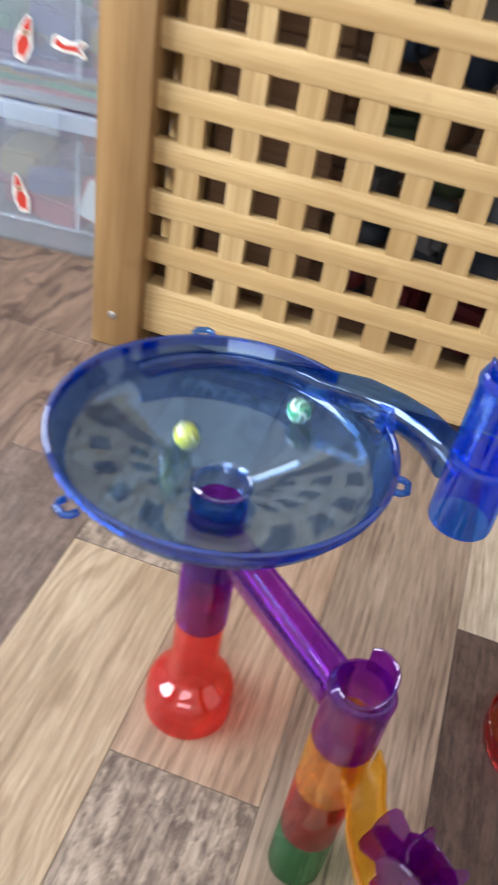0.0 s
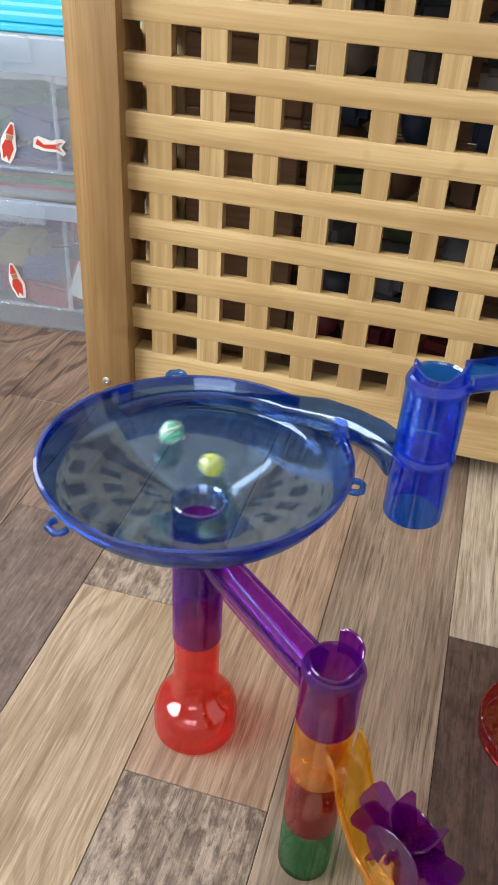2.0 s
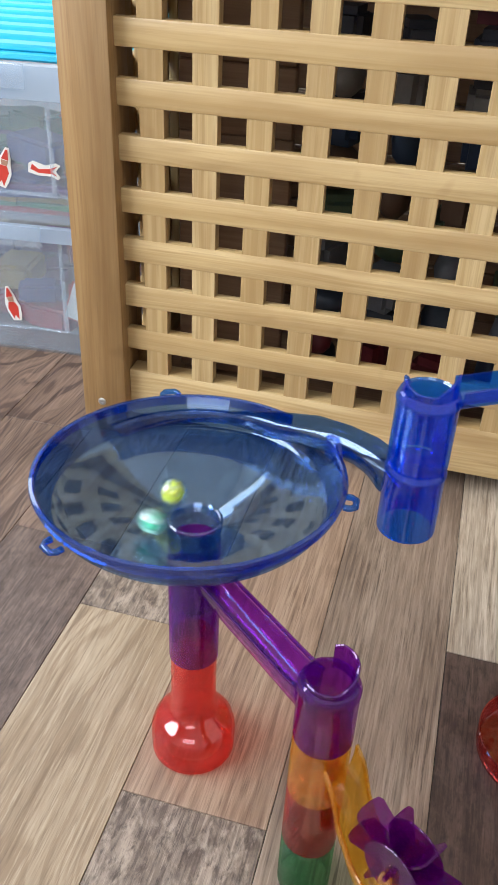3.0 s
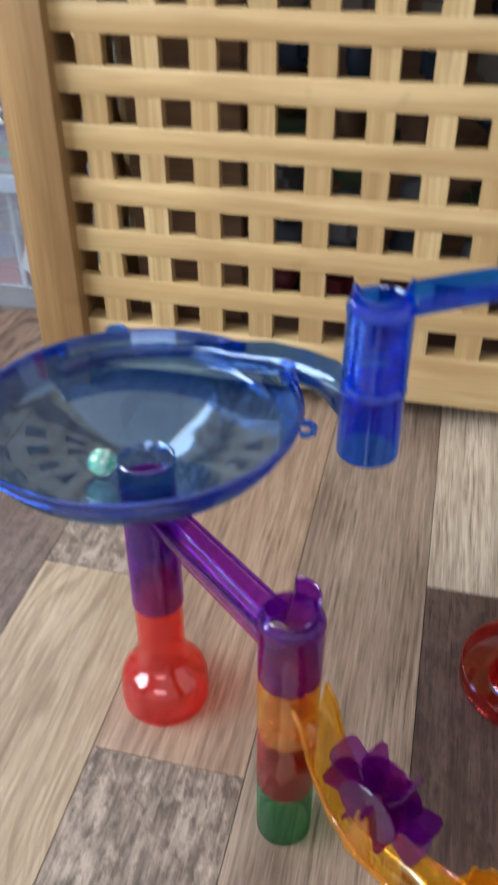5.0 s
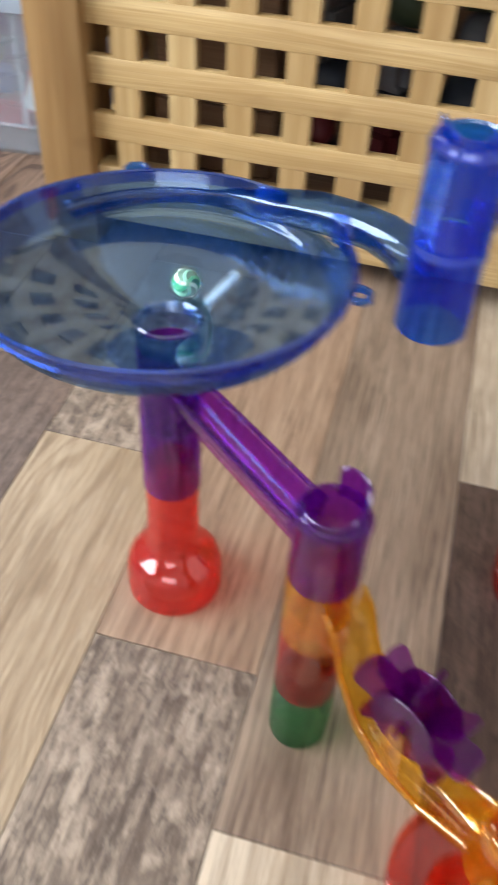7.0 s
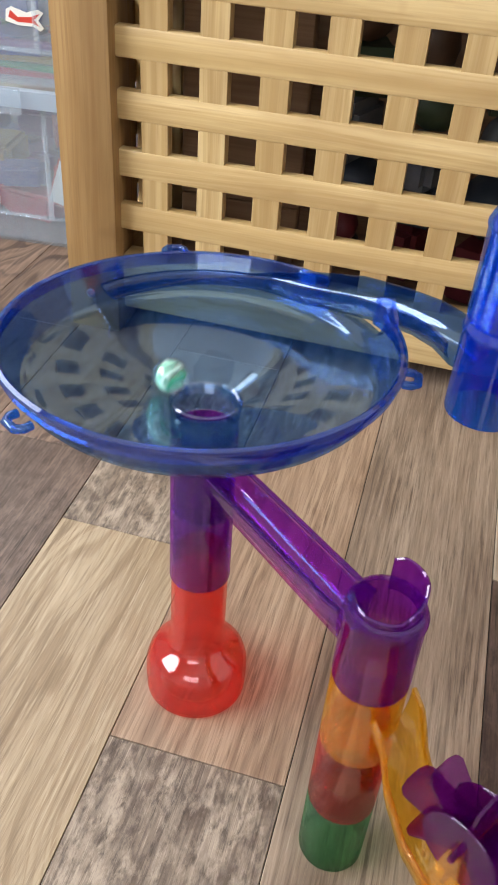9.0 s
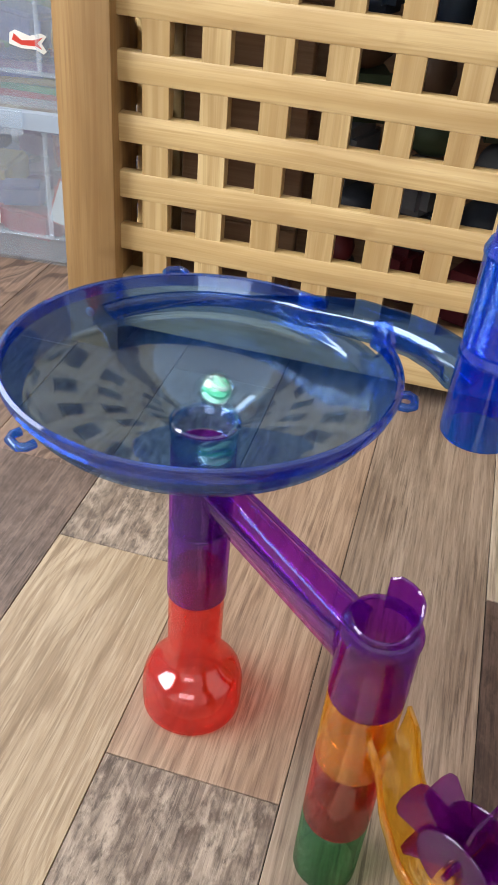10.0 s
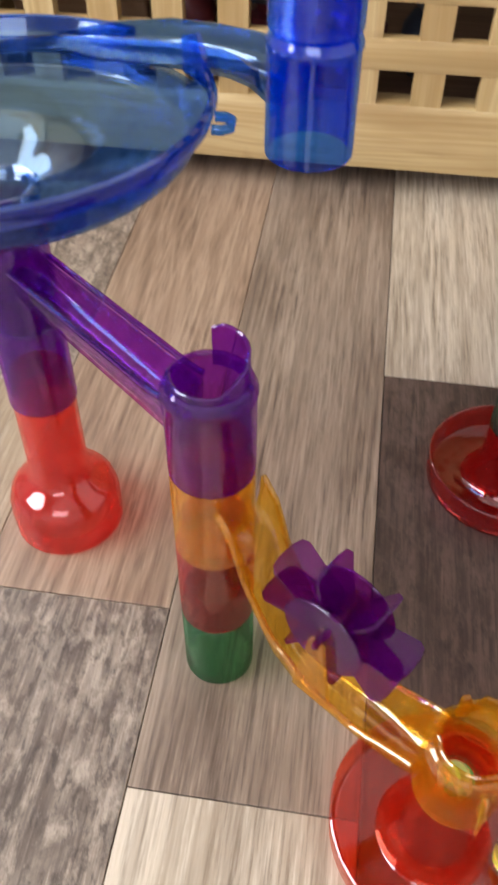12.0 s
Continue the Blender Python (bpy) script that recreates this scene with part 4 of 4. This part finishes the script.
# ---- what moves ----
def motions():
    # seconds, place of the marble's middle, degrees that it has rolled on
    walk(yellow_marble, [(t, pose(x, y, z, 35, 20, a)) for t, x, y, z, a in [
        (0, 0.1380, -0.3253, 0.1992, 0),
        (0.1, 0.1497, -0.3486, 0.1978, 62),
        (0.2, 0.1736, -0.3515, 0.1980, 124),
        (0.3, 0.1895, -0.3349, 0.1996, 186),
        (0.4, 0.1808, -0.3116, 0.1997, 248),
        (0.5, 0.1559, -0.3125, 0.1982, 310),
        (0.6, 0.1427, -0.3379, 0.1979, 372),
        (0.7, 0.1620, -0.3611, 0.2001, 434),
        (0.8, 0.1875, -0.3530, 0.2011, 496),
        (0.9, 0.1889, -0.3245, 0.1998, 558),
        (1, 0.1672, -0.3094, 0.1987, 620),
        (1.1, 0.1410, -0.3211, 0.1990, 682),
        (1.2, 0.1476, -0.3501, 0.1985, 744),
        (1.3, 0.1765, -0.3489, 0.1979, 806),
        (1.4, 0.1843, -0.3294, 0.1983, 868),
        (1.5, 0.1699, -0.3140, 0.1980, 930),
        (1.6, 0.1484, -0.3245, 0.1970, 992),
        (1.7, 0.1489, -0.3462, 0.1974, 1054),
        (1.8, 0.1728, -0.3522, 0.1980, 1116),
        (1.9, 0.1811, -0.3278, 0.1975, 1178),
        (2, 0.1634, -0.3153, 0.1973, 1240),
        (2.1, 0.1459, -0.3289, 0.1972, 1302),
        (2.2, 0.1561, -0.3531, 0.1979, 1364),
        (2.3, 0.1814, -0.3448, 0.1983, 1426),
        (2.4, 0.1789, -0.3248, 0.1973, 1488),
        (2.5, 0.1570, -0.3223, 0.1961, 1550),
        (2.6, 0.1484, -0.3414, 0.1967, 1612),
        (2.7, 0.1691, -0.3532, 0.1978, 1674),
        (2.8, 0.1801, -0.3336, 0.1970, 1736),
        (2.9, 0.1688, -0.3200, 0.1966, 1798),
        (3, 0.1474, -0.3289, 0.1969, 1860),
        (3.1, 0.1665, -0.3551, 0.1982, 1922),
        (3.2, 0.1816, -0.3372, 0.1975, 1984),
        (3.3, 0.1663, -0.3203, 0.1963, 2046),
        (3.4, 0.1478, -0.3329, 0.1966, 2108),
        (3.5, 0.1574, -0.3526, 0.1976, 2170),
        (3.6, 0.1787, -0.3440, 0.1974, 2232),
        (3.7, 0.1703, -0.3231, 0.1960, 2294),
        (3.8, 0.1500, -0.3314, 0.1960, 2356),
        (3.9, 0.1580, -0.3511, 0.1970, 2418),
        (4, 0.1773, -0.3433, 0.1967, 2480),
        (4.1, 0.1684, -0.3246, 0.1953, 2542),
        (4.2, 0.1515, -0.3345, 0.1953, 2604),
        (4.3, 0.1622, -0.3494, 0.1959, 2666),
        (4.4, 0.1730, -0.3381, 0.1944, 2728),
        (4.5, 0.1639, -0.3315, 0.1929, 2790),
        (4.6, 0.1663, -0.3394, 0.1700, 2852),
        (4.7, 0.1833, -0.3549, 0.1585, 2914),
        (4.8, 0.2074, -0.3749, 0.1575, 2976),
        (4.9, 0.2265, -0.3908, 0.1550, 3038),
        (5, 0.2510, -0.4111, 0.1520, 3100),
        (5.1, 0.2590, -0.4162, 0.1360, 3162),
        (5.2, 0.2615, -0.4179, 0.1235, 3224),
        (5.3, 0.2715, -0.4246, 0.1165, 3286),
        (5.4, 0.3005, -0.4441, 0.0575, 3348),
        (5.5, 0.3301, -0.4639, 0.0556, 3410),
        (5.6, 0.3557, -0.4811, 0.0500, 3472),
        (5.65, 0.3639, -0.4722, 0.0300, 3503),
        (5.7, 0.3752, -0.4656, 0.0105, 3534),
        (5.8, 0.3803, -0.4701, 0.0105, 3596),
        (5.9, 0.3831, -0.4802, 0.0105, 3658),
        (6, 0.3805, -0.4935, 0.0105, 3720),
        (6.1, 0.3745, -0.5015, 0.0105, 3782),
        (6.2, 0.3639, -0.5076, 0.0105, 3844),
        (6.3, 0.3538, -0.5083, 0.0105, 3906),
        (6.4, 0.3487, -0.5075, 0.0105, 3968),
        (6.5, 0.3452, -0.5063, 0.0105, 4030),
        (6.7, 0.3439, -0.5067, 0.0105, 4030),
        (7.2, 0.3461, -0.5089, 0.0105, 4092),
        (7.6, 0.3621, -0.5111, 0.0105, 4154),
        (8, 0.3779, -0.5029, 0.0105, 4216),
        (8.4, 0.3839, -0.4940, 0.0105, 4278),
        (8.8, 0.3851, -0.4911, 0.0105, 4340),
        (12, 0.3851, -0.4911, 0.0105, 4340),
    ]])
    walk(green_marble, [(t, pose(x, y, z, 60, 10, a)) for t, x, y, z, a in [
        (0, 0.1869, -0.2849, 0.2054, 0),
        (0.1, 0.1661, -0.2743, 0.2061, 62),
        (0.2, 0.1367, -0.2808, 0.2059, 124),
        (0.3, 0.1219, -0.3027, 0.2047, 186),
        (0.4, 0.1219, -0.3323, 0.2031, 248),
        (0.5, 0.1396, -0.3625, 0.2028, 310),
        (0.6, 0.1845, -0.3713, 0.2049, 372),
        (0.7, 0.2156, -0.3513, 0.2079, 434),
        (0.8, 0.2223, -0.3231, 0.2084, 496),
        (0.9, 0.2086, -0.2988, 0.2068, 558),
        (1, 0.1857, -0.2872, 0.2048, 620),
        (1.1, 0.1461, -0.2897, 0.2035, 682),
        (1.2, 0.1228, -0.3140, 0.2035, 744),
        (1.3, 0.1230, -0.3443, 0.2034, 806),
        (1.4, 0.1449, -0.3674, 0.2033, 868),
        (1.5, 0.1802, -0.3674, 0.2033, 930),
        (1.6, 0.2034, -0.3402, 0.2037, 992),
        (1.7, 0.2002, -0.3086, 0.2039, 1054),
        (1.8, 0.1798, -0.2887, 0.2039, 1116),
        (1.9, 0.1539, -0.2863, 0.2037, 1178),
        (2, 0.1329, -0.3003, 0.2031, 1240),
        (2.1, 0.1257, -0.3289, 0.2021, 1302),
        (2.2, 0.1400, -0.3579, 0.2018, 1364),
        (2.3, 0.1758, -0.3666, 0.2025, 1426),
        (2.4, 0.2014, -0.3462, 0.2036, 1488),
        (2.5, 0.2035, -0.3190, 0.2037, 1550),
        (2.6, 0.1852, -0.2997, 0.2025, 1612),
        (2.7, 0.1577, -0.2978, 0.2012, 1674),
        (2.8, 0.1340, -0.3131, 0.2012, 1736),
        (2.9, 0.1288, -0.3340, 0.2014, 1798),
        (3, 0.1482, -0.3625, 0.2015, 1860),
        (3.1, 0.1870, -0.3574, 0.2020, 1922),
        (3.2, 0.1961, -0.3316, 0.2014, 1984),
        (3.3, 0.1814, -0.3082, 0.2004, 2046),
        (3.4, 0.1536, -0.3046, 0.2000, 2108),
        (3.5, 0.1329, -0.3236, 0.2005, 2170),
        (3.6, 0.1342, -0.3512, 0.2017, 2232),
        (3.7, 0.1564, -0.3674, 0.2022, 2294),
        (3.8, 0.1839, -0.3604, 0.2021, 2356),
        (3.9, 0.1964, -0.3356, 0.2015, 2418),
        (4, 0.1849, -0.3106, 0.2006, 2480),
        (4.1, 0.1578, -0.3035, 0.2000, 2542),
        (4.2, 0.1347, -0.3196, 0.2004, 2604),
        (4.3, 0.1323, -0.3474, 0.2015, 2666),
        (4.4, 0.1522, -0.3664, 0.2022, 2728),
        (4.5, 0.1803, -0.3629, 0.2021, 2790),
        (4.6, 0.1962, -0.3399, 0.2017, 2852),
        (4.7, 0.1881, -0.3134, 0.2007, 2914),
        (4.8, 0.1621, -0.3028, 0.2001, 2976),
        (4.9, 0.1347, -0.3336, 0.1999, 3038),
        (5, 0.1504, -0.3625, 0.2013, 3100),
        (5.1, 0.1816, -0.3630, 0.2023, 3162),
        (5.2, 0.1964, -0.3397, 0.2017, 3224),
        (5.3, 0.1829, -0.3144, 0.1996, 3286),
        (5.4, 0.1514, -0.3108, 0.1989, 3348),
        (5.5, 0.1352, -0.3379, 0.1999, 3410),
        (5.6, 0.1539, -0.3618, 0.2007, 3472),
        (5.7, 0.1835, -0.3523, 0.2001, 3534),
        (5.8, 0.1873, -0.3229, 0.1995, 3596),
        (5.9, 0.1614, -0.3097, 0.1986, 3658),
        (6, 0.1388, -0.3277, 0.1990, 3720),
        (6.1, 0.1456, -0.3547, 0.1999, 3782),
        (6.2, 0.1724, -0.3585, 0.1998, 3844),
        (6.3, 0.1877, -0.3368, 0.1992, 3906),
        (6.4, 0.1739, -0.3153, 0.1980, 3968),
        (6.5, 0.1590, -0.3134, 0.1979, 4030),
        (6.6, 0.1447, -0.3284, 0.1975, 4092),
        (6.7, 0.1555, -0.3537, 0.1981, 4154),
        (6.8, 0.1795, -0.3484, 0.1984, 4216),
        (6.9, 0.1814, -0.3261, 0.1978, 4278),
        (7, 0.1665, -0.3192, 0.1965, 4340),
        (7.1, 0.1500, -0.3308, 0.1960, 4402),
        (7.2, 0.1497, -0.3493, 0.1978, 4464),
        (7.3, 0.1725, -0.3534, 0.1983, 4526),
        (7.4, 0.1815, -0.3322, 0.1974, 4588),
        (7.5, 0.1628, -0.3192, 0.1965, 4650),
        (7.6, 0.1463, -0.3347, 0.1969, 4712),
        (7.7, 0.1577, -0.3540, 0.1980, 4774),
        (7.8, 0.1787, -0.3469, 0.1979, 4836),
        (7.9, 0.1764, -0.3250, 0.1968, 4898),
        (8, 0.1547, -0.3228, 0.1963, 4960),
        (8.1, 0.1479, -0.3435, 0.1972, 5022),
        (8.2, 0.1664, -0.3544, 0.1980, 5084),
        (8.3, 0.1808, -0.3386, 0.1973, 5146),
        (8.4, 0.1687, -0.3213, 0.1962, 5208),
        (8.5, 0.1494, -0.3296, 0.1963, 5270),
        (8.6, 0.1533, -0.3499, 0.1974, 5332),
        (8.7, 0.1738, -0.3505, 0.1977, 5394),
        (8.8, 0.1787, -0.3307, 0.1967, 5456),
        (8.9, 0.1617, -0.3230, 0.1955, 5518),
        (9, 0.1472, -0.3378, 0.1968, 5580),
        (9.1, 0.1691, -0.3558, 0.1986, 5642),
        (9.2, 0.1812, -0.3347, 0.1973, 5704),
        (9.3, 0.1653, -0.3236, 0.1954, 5766),
        (9.4, 0.1498, -0.3374, 0.1959, 5828),
        (9.5, 0.1661, -0.3528, 0.1974, 5890),
        (9.6, 0.1781, -0.3348, 0.1962, 5952),
        (9.7, 0.1637, -0.3245, 0.1950, 6014),
        (9.8, 0.1501, -0.3357, 0.1957, 6076),
        (9.9, 0.1697, -0.3530, 0.1978, 6138),
        (10, 0.1640, -0.3225, 0.1950, 6200),
        (10.1, 0.1552, -0.3346, 0.1948, 6262),
        (10.2, 0.1620, -0.3300, 0.1940, 6324),
        (10.3, 0.1700, -0.3365, 0.1930, 6386),
        (10.4, 0.1680, -0.3380, 0.1900, 6448),
        (10.5, 0.1595, -0.3390, 0.1875, 6510),
        (10.6, 0.1655, -0.3388, 0.1720, 6572),
        (10.7, 0.1906, -0.3610, 0.1555, 6634),
        (10.8, 0.2208, -0.3861, 0.1555, 6696),
        (10.9, 0.2472, -0.4079, 0.1525, 6758),
        (11, 0.2573, -0.4151, 0.1420, 6820),
        (11.1, 0.2590, -0.4162, 0.1340, 6882),
        (11.2, 0.2598, -0.4168, 0.1260, 6944),
        (11.3, 0.2656, -0.4207, 0.1215, 7006),
        (11.4, 0.2785, -0.4293, 0.0980, 7068),
        (11.5, 0.3005, -0.4441, 0.0575, 7130),
        (11.6, 0.3184, -0.4561, 0.0556, 7192),
        (11.7, 0.3321, -0.4653, 0.0556, 7254),
        (11.8, 0.3453, -0.4742, 0.0560, 7316),
        (11.9, 0.3536, -0.4797, 0.0560, 7378),
        (12, 0.3566, -0.4817, 0.0540, 7440),
    ]])
    # the wheel turns as each marble runs through under it
    walk(wheel, [(t, pose(wheel_at.x, wheel_at.y, AXLE_Z, 0, a, toward(CT, TT))) for t, a in [
        (0, 30), (5.3, 30), (5.4, -26), (5.5, -94), (5.6, -126), (5.7, -132), (11.4, -132), (11.5, -190), (11.6, -250), (11.7, -278), (11.8, -280), (12, -280),
    ]])


motions()
